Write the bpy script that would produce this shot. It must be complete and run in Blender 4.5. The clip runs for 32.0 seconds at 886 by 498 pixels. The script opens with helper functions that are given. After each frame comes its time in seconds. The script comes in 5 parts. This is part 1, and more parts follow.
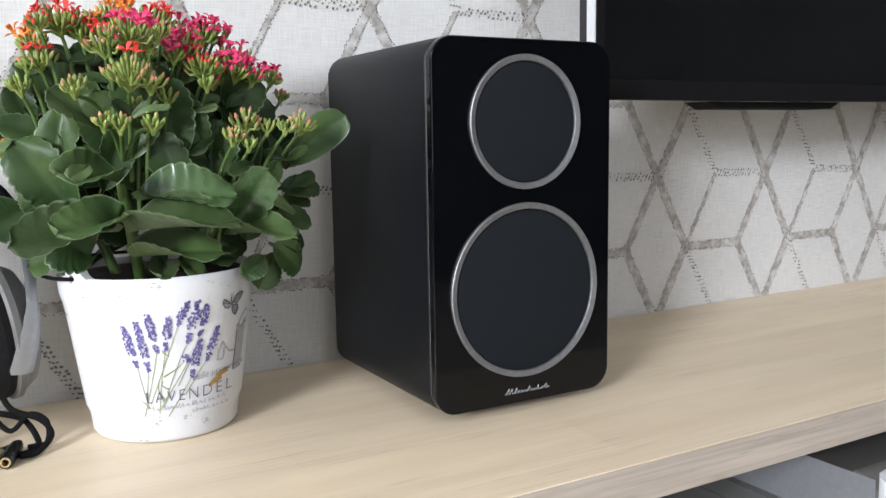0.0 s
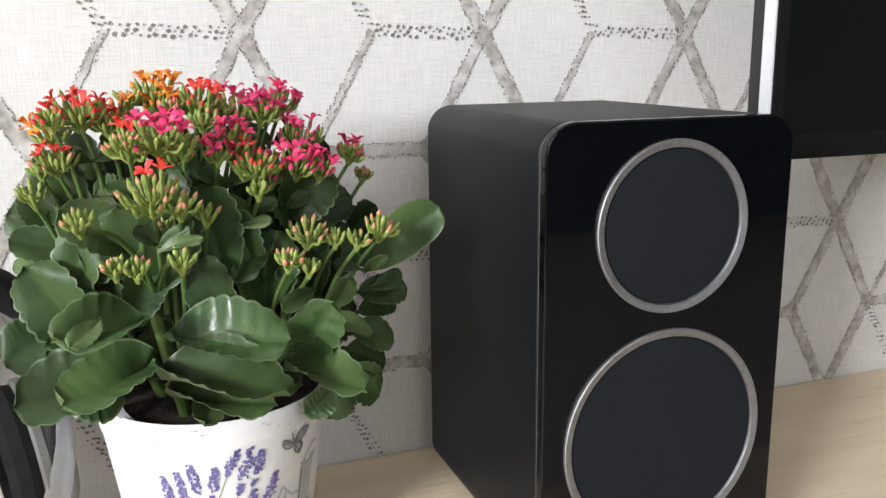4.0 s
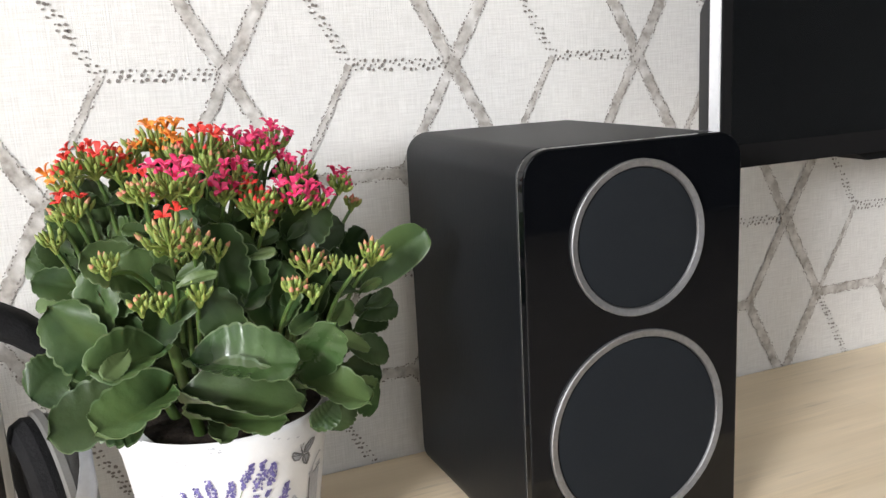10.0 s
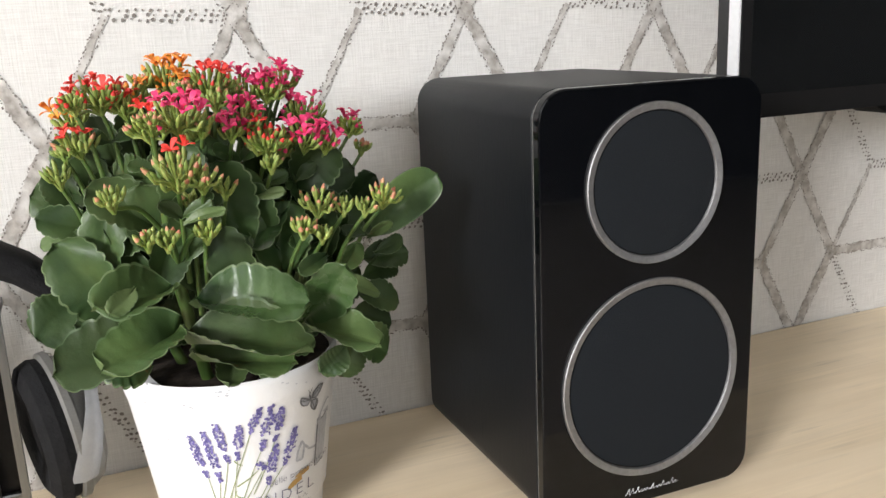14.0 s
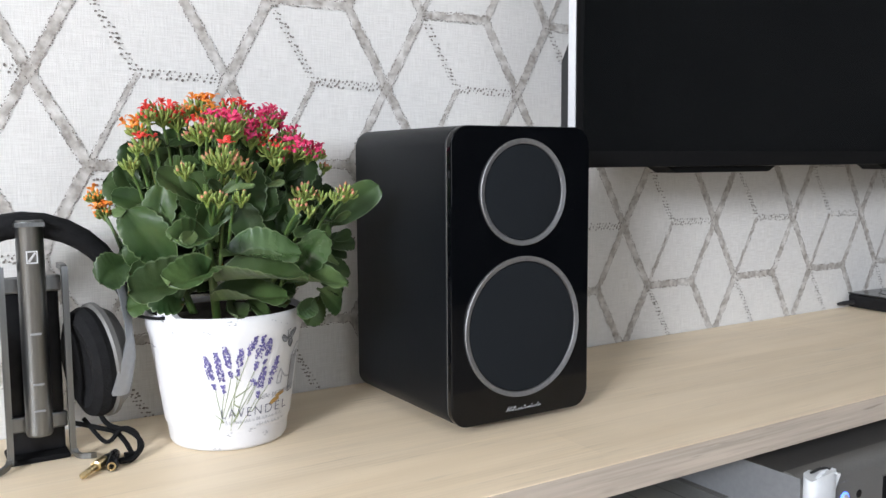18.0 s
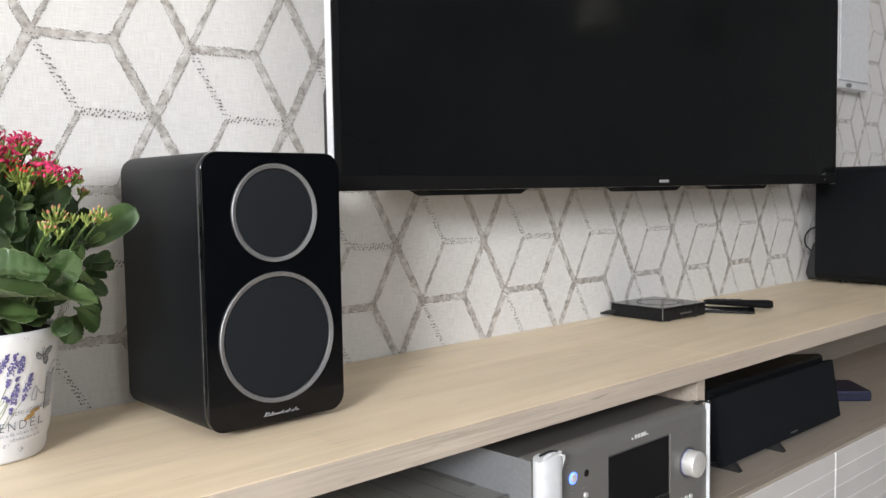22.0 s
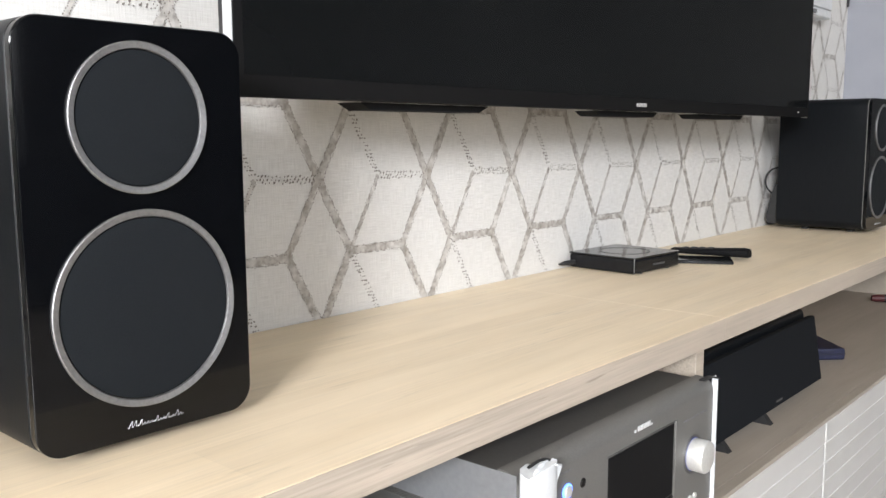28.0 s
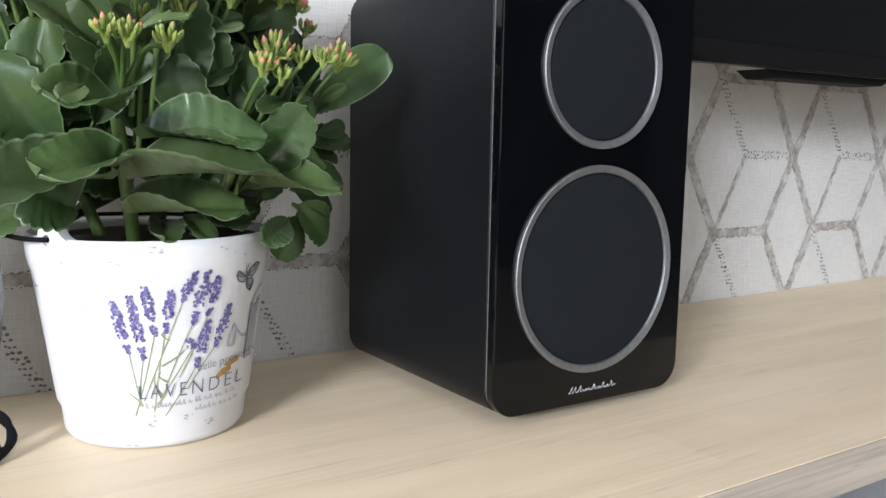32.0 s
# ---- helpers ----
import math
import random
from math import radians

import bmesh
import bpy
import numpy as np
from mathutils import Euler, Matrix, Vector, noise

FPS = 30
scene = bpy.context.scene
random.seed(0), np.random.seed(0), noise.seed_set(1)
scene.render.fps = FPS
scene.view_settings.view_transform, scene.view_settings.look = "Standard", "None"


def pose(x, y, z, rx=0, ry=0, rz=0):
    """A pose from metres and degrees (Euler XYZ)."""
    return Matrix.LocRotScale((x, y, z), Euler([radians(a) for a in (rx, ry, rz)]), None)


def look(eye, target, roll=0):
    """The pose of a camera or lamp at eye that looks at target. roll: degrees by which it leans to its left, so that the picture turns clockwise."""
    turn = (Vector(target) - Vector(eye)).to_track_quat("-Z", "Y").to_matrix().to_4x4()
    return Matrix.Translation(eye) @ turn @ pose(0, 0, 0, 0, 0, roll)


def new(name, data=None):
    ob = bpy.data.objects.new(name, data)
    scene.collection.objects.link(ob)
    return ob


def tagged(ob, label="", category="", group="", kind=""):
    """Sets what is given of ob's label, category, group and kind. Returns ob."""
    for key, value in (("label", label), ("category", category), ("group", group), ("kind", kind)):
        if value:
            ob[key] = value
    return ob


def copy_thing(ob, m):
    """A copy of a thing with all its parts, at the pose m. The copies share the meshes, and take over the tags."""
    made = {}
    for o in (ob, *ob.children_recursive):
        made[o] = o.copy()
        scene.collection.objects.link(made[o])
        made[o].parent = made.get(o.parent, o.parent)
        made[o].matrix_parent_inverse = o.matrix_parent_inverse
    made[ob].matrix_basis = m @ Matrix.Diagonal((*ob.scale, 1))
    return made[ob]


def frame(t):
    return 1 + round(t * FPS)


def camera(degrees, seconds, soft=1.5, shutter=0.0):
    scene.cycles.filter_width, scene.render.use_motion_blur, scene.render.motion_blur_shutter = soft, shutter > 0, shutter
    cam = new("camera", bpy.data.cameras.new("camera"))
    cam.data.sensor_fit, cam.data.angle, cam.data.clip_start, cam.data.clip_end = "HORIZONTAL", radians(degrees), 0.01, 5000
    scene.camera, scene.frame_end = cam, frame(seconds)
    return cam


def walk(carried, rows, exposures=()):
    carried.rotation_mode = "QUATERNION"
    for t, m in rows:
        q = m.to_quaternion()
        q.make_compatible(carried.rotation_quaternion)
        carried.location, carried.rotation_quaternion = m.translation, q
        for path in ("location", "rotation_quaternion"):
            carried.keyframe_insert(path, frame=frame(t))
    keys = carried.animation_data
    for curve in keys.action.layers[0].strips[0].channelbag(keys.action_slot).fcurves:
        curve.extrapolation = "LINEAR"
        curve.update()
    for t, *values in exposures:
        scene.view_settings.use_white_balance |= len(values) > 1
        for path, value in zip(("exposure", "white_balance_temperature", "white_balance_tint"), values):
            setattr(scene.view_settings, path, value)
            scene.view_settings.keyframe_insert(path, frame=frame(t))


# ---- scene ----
cam = camera(54.07, 32.0)
PATH = [
    (0, (0.1727, -0.8917, 0.8448), (1.1511, 0.8333, 0.5853), -0.92),
    (0.5, (0.2037, -0.8679, 0.8708), (1.0990, 0.8984, 0.5903), -0.90),
    (1, (0.2278, -0.8307, 0.9058), (1.0102, 0.9832, 0.5936), -0.67),
    (1.5, (0.2593, -0.7974, 0.9305), (0.9649, 1.0403, 0.5768), -0.12),
    (2, (0.2888, -0.7820, 0.9520), (0.9399, 1.0700, 0.5695), 0.65),
    (2.5, (0.3019, -0.7629, 0.9612), (0.9359, 1.0933, 0.5706), 1.12),
    (3, (0.2984, -0.7525, 0.9672), (0.9361, 1.1011, 0.5701), 0.81),
    (3.5, (0.2871, -0.7444, 0.9647), (0.9383, 1.1005, 0.5495), 0.11),
    (5.5, (0.2555, -0.7284, 0.9745), (0.9927, 1.0711, 0.5074), -2.24),
    (6, (0.2526, -0.7263, 0.9729), (0.9987, 1.0709, 0.5111), -1.97),
    (6.5, (0.2515, -0.7396, 0.9758), (1.0023, 1.0565, 0.5172), -1.94),
    (7, (0.2530, -0.7471, 0.9801), (1.0187, 1.0453, 0.5319), -2.08),
    (7.5, (0.2525, -0.7514, 0.9850), (1.0201, 1.0419, 0.5437), -2.32),
    (8, (0.2451, -0.7551, 0.9872), (1.0050, 1.0429, 0.5516), -2.55),
    (8.5, (0.2491, -0.7552, 0.9873), (1.0109, 1.0408, 0.5468), -2.73),
    (9, (0.2476, -0.7584, 0.9881), (1.0078, 1.0373, 0.5435), -2.83),
    (9.5, (0.2456, -0.7689, 0.9900), (1.0083, 1.0285, 0.5568), -3.00),
    (10, (0.2409, -0.7785, 0.9882), (1.0025, 1.0217, 0.5646), -3.00),
    (10.5, (0.2375, -0.7876, 0.9899), (1.0044, 1.0118, 0.5727), -2.84),
    (11, (0.2390, -0.7903, 0.9896), (1.0178, 1.0058, 0.5804), -2.89),
    (11.5, (0.2404, -0.7902, 0.9906), (1.0267, 1.0017, 0.5772), -3.01),
    (12, (0.2405, -0.7863, 0.9862), (1.0321, 1.0029, 0.5715), -2.98),
    (12.5, (0.2402, -0.7897, 0.9882), (1.0228, 1.0009, 0.5621), -2.93),
    (13, (0.2395, -0.7865, 0.9840), (1.0166, 1.0040, 0.5475), -2.71),
    (13.5, (0.2436, -0.7808, 0.9791), (1.0051, 1.0099, 0.5171), -2.54),
    (14, (0.2381, -0.7686, 0.9671), (0.9819, 1.0223, 0.4780), -2.50),
    (14.5, (0.2362, -0.7711, 0.9643), (0.9960, 1.0113, 0.4684), -2.64),
    (16.5, (0.1284, -0.8880, 0.9017), (1.0681, 0.8506, 0.5948), -0.35),
    (17, (0.0883, -0.9313, 0.8970), (1.0599, 0.7997, 0.6524), -0.18),
    (17.5, (0.0571, -0.9811, 0.8945), (1.0726, 0.7275, 0.6722), -0.12),
    (18, (0.0347, -1.0178, 0.8892), (1.0956, 0.6656, 0.6877), -0.37),
    (18.5, (0.0287, -1.0378, 0.8840), (1.1187, 0.6304, 0.7138), -0.32),
    (19, (0.0326, -1.0558, 0.8845), (1.1551, 0.5912, 0.7187), -0.23),
    (19.5, (0.0310, -1.0828, 0.8814), (1.1947, 0.5367, 0.7288), -0.51),
    (20, (0.0312, -1.1122, 0.8834), (1.2340, 0.4797, 0.7456), -0.66),
    (20.5, (0.0305, -1.1314, 0.8835), (1.2652, 0.4362, 0.7486), -0.75),
    (21, (0.0370, -1.1437, 0.8841), (1.3140, 0.3898, 0.7510), -0.87),
    (21.5, (0.0497, -1.1495, 0.8799), (1.3728, 0.3445, 0.7470), -0.88),
    (22, (0.0617, -1.1544, 0.8779), (1.4148, 0.3124, 0.7437), -0.95),
    (22.5, (0.0681, -1.1590, 0.8787), (1.4444, 0.2862, 0.7479), -0.91),
    (23, (0.0759, -1.1547, 0.8814), (1.4779, 0.2644, 0.7390), -0.67),
    (23.5, (0.0895, -1.1525, 0.8776), (1.5136, 0.2437, 0.7266), -0.64),
    (24, (0.1010, -1.1440, 0.8726), (1.5442, 0.2305, 0.7054), -0.76),
    (24.5, (0.1243, -1.1239, 0.8689), (1.5927, 0.2196, 0.6716), -0.93),
    (26.5, (0.2301, -0.9739, 0.8655), (1.7769, 0.2726, 0.6340), 0.19),
    (27, (0.2356, -0.9523, 0.8591), (1.7696, 0.3116, 0.6364), -0.19),
    (27.5, (0.2491, -0.9216, 0.8523), (1.7707, 0.3530, 0.6070), -0.32),
    (28, (0.2582, -0.8839, 0.8411), (1.7511, 0.4215, 0.5816), -0.25),
    (28.5, (0.2470, -0.8464, 0.8338), (1.6910, 0.5105, 0.5621), 0.14),
    (29, (0.2438, -0.8190, 0.8207), (1.6361, 0.5883, 0.5356), 0.04),
    (29.5, (0.2350, -0.7903, 0.8088), (1.5762, 0.6624, 0.5074), 0.02),
    (30, (0.2253, -0.7619, 0.7992), (1.5097, 0.7402, 0.4922), 0.01),
    (30.5, (0.2091, -0.7400, 0.7950), (1.4318, 0.8118, 0.4836), 0.18),
    (31, (0.1933, -0.7309, 0.7942), (1.3577, 0.8646, 0.4800), 0.46),
    (31.5, (0.1720, -0.7335, 0.8007), (1.2934, 0.8962, 0.5067), 0.79),
    (32, (0.1590, -0.7364, 0.8068), (1.2620, 0.9107, 0.5415), 1.06),
]
EXPOSURES = [(0, -0.31, 6120, 8.5), (1, -0.32, 6300, 8.5), (3, -0.23, 6450, 8.5), (6, -0.21, 6500, 8.5), (9, -0.16, 6550, 8.5), (12, -0.18, 6600, 8.5), (14, -0.23, 6700, 8.5), (17, -0.39, 6120, 8.5), (19, -0.38, 6170, 8.5), (20, -0.37, 6270, 8.5), (22, -0.21, 6500, 8.5), (24.5, 0.03, 6470, 8.5), (26.5, 0.18, 6470, 8.5), (28, 0.24, 6470, 8.5), (29.5, 0.17, 6180, 8.5), (31, -0.21, 5960, 8.5), (32, -0.29, 6090, 8.5)]
walk(cam, [(t, look(eye, target, roll)) for t, eye, target, roll in PATH], EXPOSURES)

# ---------------------------------------------------------------- light
world = bpy.data.worlds.new("world")
scene.world = world
world.use_nodes = True
wn = world.node_tree.nodes
sky = wn.new("ShaderNodeTexSky")
sky.sky_type = "NISHITA"
sky.sun_disc = False
sky.sun_elevation = radians(48)
sky.sun_rotation = radians(-100)
wn["Background"].inputs["Strength"].default_value = 0.12
world.node_tree.links.new(sky.outputs["Color"], wn["Background"].inputs["Color"])


def area(name, m, w, h, power, color):
    data = bpy.data.lights.new(name, "AREA")
    data.shape, data.size, data.size_y, data.energy, data.color = "RECTANGLE", w, h, power, color
    ob = new(name, data)
    ob.matrix_world = m
    return ob


area("window_daylight", look((-3.36, -2.85, 2.02), (0.6, -0.3, 0.75)), 1.1, 0.86, 345, (0.963, 0.966, 1.0))
# unseen fill lamp, added behind the camera to lift the right-hand side
area("fill_daylight", look((0.9, -3.96, 1.5), (1.1, 0, 0.9)), 2.4, 1.6, 26, (0.978, 0.972, 1.0))

# ---------------------------------------------------------------- materials


def nodes_of(name):
    m = bpy.data.materials.new(name)
    m.use_nodes = True
    nt = m.node_tree
    return m, nt, nt.nodes["Principled BSDF"]


def surface(name, a, b=None, rough=0.5, metal=0.0, scale=40.0, stretch=(1, 1, 1), bump=0.0, bump_scale=300.0, spec=0.5, coat=0.0,
            rough_to=None, big=None, big_scale=4.0, detail=5.0, subsurface=0.0, vary=0.0):
    """A material mottled between two colours at two scales, with a fine relief and uneven gloss."""
    m, nt, p = nodes_of(name)
    n, link = nt.nodes, nt.links.new
    co = n.new("ShaderNodeTexCoord")
    mp = n.new("ShaderNodeMapping")
    mp.inputs["Scale"].default_value = stretch
    link(co.outputs["Object"], mp.inputs["Vector"])
    t = n.new("ShaderNodeTexNoise")
    t.inputs["Scale"].default_value, t.inputs["Detail"].default_value = scale, detail
    link(mp.outputs["Vector"], t.inputs["Vector"])
    r = n.new("ShaderNodeValToRGB")
    r.color_ramp.elements[0].position, r.color_ramp.elements[1].position = 0.3, 0.7
    r.color_ramp.elements[0].color, r.color_ramp.elements[1].color = (*a, 1), (*(b or a), 1)
    link(t.outputs["Fac"], r.inputs["Fac"])
    color = r.outputs["Color"]
    if big:
        t2 = n.new("ShaderNodeTexNoise")
        t2.inputs["Scale"].default_value, t2.inputs["Detail"].default_value = big_scale, 3
        link(mp.outputs["Vector"], t2.inputs["Vector"])
        r2 = n.new("ShaderNodeMapRange")
        r2.inputs["From Min"].default_value, r2.inputs["From Max"].default_value = 0.42, 0.68
        r2.inputs["To Max"].default_value = 0.7
        link(t2.outputs["Fac"], r2.inputs["Value"])
        mx = n.new("ShaderNodeMixRGB")
        mx.inputs["Color2"].default_value = (*big, 1)
        link(r2.outputs["Result"], mx.inputs["Fac"])
        link(color, mx.inputs["Color1"])
        color = mx.outputs["Color"]
    if vary:
        info = n.new("ShaderNodeObjectInfo")
        mr = n.new("ShaderNodeMapRange")
        mr.inputs["To Min"].default_value, mr.inputs["To Max"].default_value = 1 - vary, 1 + vary
        link(info.outputs["Random"], mr.inputs["Value"])
        hs = n.new("ShaderNodeHueSaturation")
        link(mr.outputs["Result"], hs.inputs["Value"])
        link(color, hs.inputs["Color"])
        color = hs.outputs["Color"]
    link(color, p.inputs["Base Color"])
    p.inputs["Metallic"].default_value = metal
    p.inputs["Specular IOR Level"].default_value = spec
    p.inputs["Coat Weight"].default_value = coat
    p.inputs["Coat Roughness"].default_value = 0.03
    p.inputs["Subsurface Weight"].default_value = subsurface
    p.inputs["Subsurface Scale"].default_value = 0.004
    rr = n.new("ShaderNodeMapRange")
    rr.inputs["To Min"].default_value, rr.inputs["To Max"].default_value = rough, rough_to if rough_to is not None else rough * 1.15
    link(t.outputs["Fac"], rr.inputs["Value"])
    link(rr.outputs["Result"], p.inputs["Roughness"])
    if bump:
        tb = n.new("ShaderNodeTexNoise")
        tb.inputs["Scale"].default_value, tb.inputs["Detail"].default_value = bump_scale, 3
        link(mp.outputs["Vector"], tb.inputs["Vector"])
        bp = n.new("ShaderNodeBump")
        bp.inputs["Strength"].default_value, bp.inputs["Distance"].default_value = bump, 0.001
        link(tb.outputs["Fac"], bp.inputs["Height"])
        link(bp.outputs["Normal"], p.inputs["Normal"])
    return m


def wood(name, light, dark, rough=0.45, grain=1.0, staves=False):
    """Bleached wood-print board, its grain along x: wide cathedral bands, fine pores and short dashes."""
    m, nt, p = nodes_of(name)
    n, link = nt.nodes, nt.links.new
    co = n.new("ShaderNodeTexCoord")

    def noise_at(stretch, scale, detail, distort=0.0):
        mp = n.new("ShaderNodeMapping")
        mp.inputs["Scale"].default_value = stretch
        link(co.outputs["Object"], mp.inputs["Vector"])
        t = n.new("ShaderNodeTexNoise")
        t.inputs["Scale"].default_value, t.inputs["Detail"].default_value, t.inputs["Distortion"].default_value = scale, detail, distort
        link(mp.outputs["Vector"], t.inputs["Vector"])
        return t.outputs["Fac"]

    bands = noise_at((0.9, 9, 9), 3.2, 4, 0.6)
    pores = noise_at((3, 140, 140), 2.4, 3)
    dashes = noise_at((7, 90, 90), 2.0, 2)
    ramp = n.new("ShaderNodeValToRGB")
    ramp.color_ramp.elements[0].position, ramp.color_ramp.elements[1].position = 0.28, 0.72
    ramp.color_ramp.elements[0].color, ramp.color_ramp.elements[1].color = (*dark, 1), (*light, 1)
    link(bands, ramp.inputs["Fac"])
    pr = n.new("ShaderNodeMapRange")
    pr.inputs["From Min"].default_value, pr.inputs["From Max"].default_value = 0.3, 0.7
    pr.inputs["To Min"].default_value, pr.inputs["To Max"].default_value = 1 - 0.13 * grain, 1 + 0.05 * grain
    link(pores, pr.inputs["Value"])
    dr = n.new("ShaderNodeMapRange")
    dr.inputs["From Min"].default_value, dr.inputs["From Max"].default_value = 0.62, 0.75
    dr.inputs["To Min"].default_value, dr.inputs["To Max"].default_value = 1.0, 1 - 0.22 * grain
    link(dashes, dr.inputs["Value"])
    # the grain shows in patches, over soft cloudy blotches
    def maths(kind, a, b):
        node = n.new("ShaderNodeMath")
        node.operation = kind
        for socket, v in zip(node.inputs, (a, b)):
            if isinstance(v, (int, float)):
                socket.default_value = v
            else:
                link(v, socket)
        return node

    patch = n.new("ShaderNodeMapRange")
    patch.inputs["From Min"].default_value, patch.inputs["From Max"].default_value = 0.40, 0.62
    patch.inputs["To Min"].default_value, patch.inputs["To Max"].default_value = 0.25, 1.7
    link(noise_at((2.2, 9, 9), 1.7, 3, 0.4), patch.inputs["Value"])
    cloud = n.new("ShaderNodeMapRange")
    cloud.inputs["From Min"].default_value, cloud.inputs["From Max"].default_value = 0.3, 0.7
    cloud.inputs["To Min"].default_value, cloud.inputs["To Max"].default_value = 0.955, 1.04
    link(noise_at((1.6, 4.5, 4.5), 3.0, 4, 0.3), cloud.inputs["Value"])
    both = maths("MULTIPLY", pr.outputs["Result"], dr.outputs["Result"])
    faded = maths("MULTIPLY", maths("SUBTRACT", both.outputs["Value"], 1.0).outputs["Value"], patch.outputs["Result"])
    mul = maths("MULTIPLY", maths("ADD", faded.outputs["Value"], 1.0).outputs["Value"], cloud.outputs["Result"])
    if staves:
        # glued staves of slightly different tone
        br = n.new("ShaderNodeTexBrick")
        br.offset, br.squash = 0.37, 1.0
        br.inputs["Scale"].default_value = 1.0
        br.inputs["Brick Width"].default_value, br.inputs["Row Height"].default_value = 0.62, 0.077
        br.inputs["Mortar Size"].default_value = 0.0006
        br.inputs["Mortar Smooth"].default_value = 0.6
        br.inputs["Color1"].default_value, br.inputs["Color2"].default_value, br.inputs["Mortar"].default_value = (0.972,) * 3 + (1,), (1.02,) * 3 + (1,), (0.96,) * 3 + (1,)
        link(co.outputs["Object"], br.inputs["Vector"])
        mul = maths("MULTIPLY", mul.outputs["Value"], br.outputs["Color"])
    hs = n.new("ShaderNodeHueSaturation")
    link(mul.outputs["Value"], hs.inputs["Value"])
    link(ramp.outputs["Color"], hs.inputs["Color"])
    link(hs.outputs["Color"], p.inputs["Base Color"])
    p.inputs["Roughness"].default_value = rough
    bp = n.new("ShaderNodeBump")
    bp.inputs["Strength"].default_value, bp.inputs["Distance"].default_value = 0.25, 0.0006
    link(mul.outputs["Value"], bp.inputs["Height"])
    link(bp.outputs["Normal"], p.inputs["Normal"])
    return m


def linen(name, a, b):
    """Vinyl wallpaper with a woven linen relief: warp and weft threads of uneven strength."""
    m, nt, p = nodes_of(name)
    n, link = nt.nodes, nt.links.new
    co = n.new("ShaderNodeTexCoord")
    threads = []
    for stretch in ((26, 1, 520), (520, 1, 26)):
        mp = n.new("ShaderNodeMapping")
        mp.inputs["Scale"].default_value = stretch
        link(co.outputs["Object"], mp.inputs["Vector"])
        t = n.new("ShaderNodeTexNoise")
        t.inputs["Scale"].default_value, t.inputs["Detail"].default_value = 1.6, 2
        link(mp.outputs["Vector"], t.inputs["Vector"])
        threads.append(t.outputs["Fac"])
    add = n.new("ShaderNodeMath")
    link(threads[0], add.inputs[0])
    link(threads[1], add.inputs[1])
    r = n.new("ShaderNodeValToRGB")
    r.color_ramp.elements[0].position, r.color_ramp.elements[1].position = 0.36, 0.62
    r.color_ramp.elements[0].color, r.color_ramp.elements[1].color = (*a, 1), (*b, 1)
    half = n.new("ShaderNodeMath")
    half.operation = "MULTIPLY"
    half.inputs[1].default_value = 0.5
    link(add.outputs["Value"], half.inputs[0])
    link(half.outputs["Value"], r.inputs["Fac"])
    link(r.outputs["Color"], p.inputs["Base Color"])
    p.inputs["Roughness"].default_value = 0.62
    p.inputs["Specular IOR Level"].default_value = 0.35
    bp = n.new("ShaderNodeBump")
    bp.inputs["Strength"].default_value, bp.inputs["Distance"].default_value = 0.8, 0.0008
    link(half.outputs["Value"], bp.inputs["Height"])
    link(bp.outputs["Normal"], p.inputs["Normal"])
    return m


def glow(name, color, strength):
    m, nt, p = nodes_of(name)
    p.inputs["Base Color"].default_value = (*color, 1)
    p.inputs["Emission Color"].default_value = (*color, 1)
    p.inputs["Emission Strength"].default_value = strength
    return m


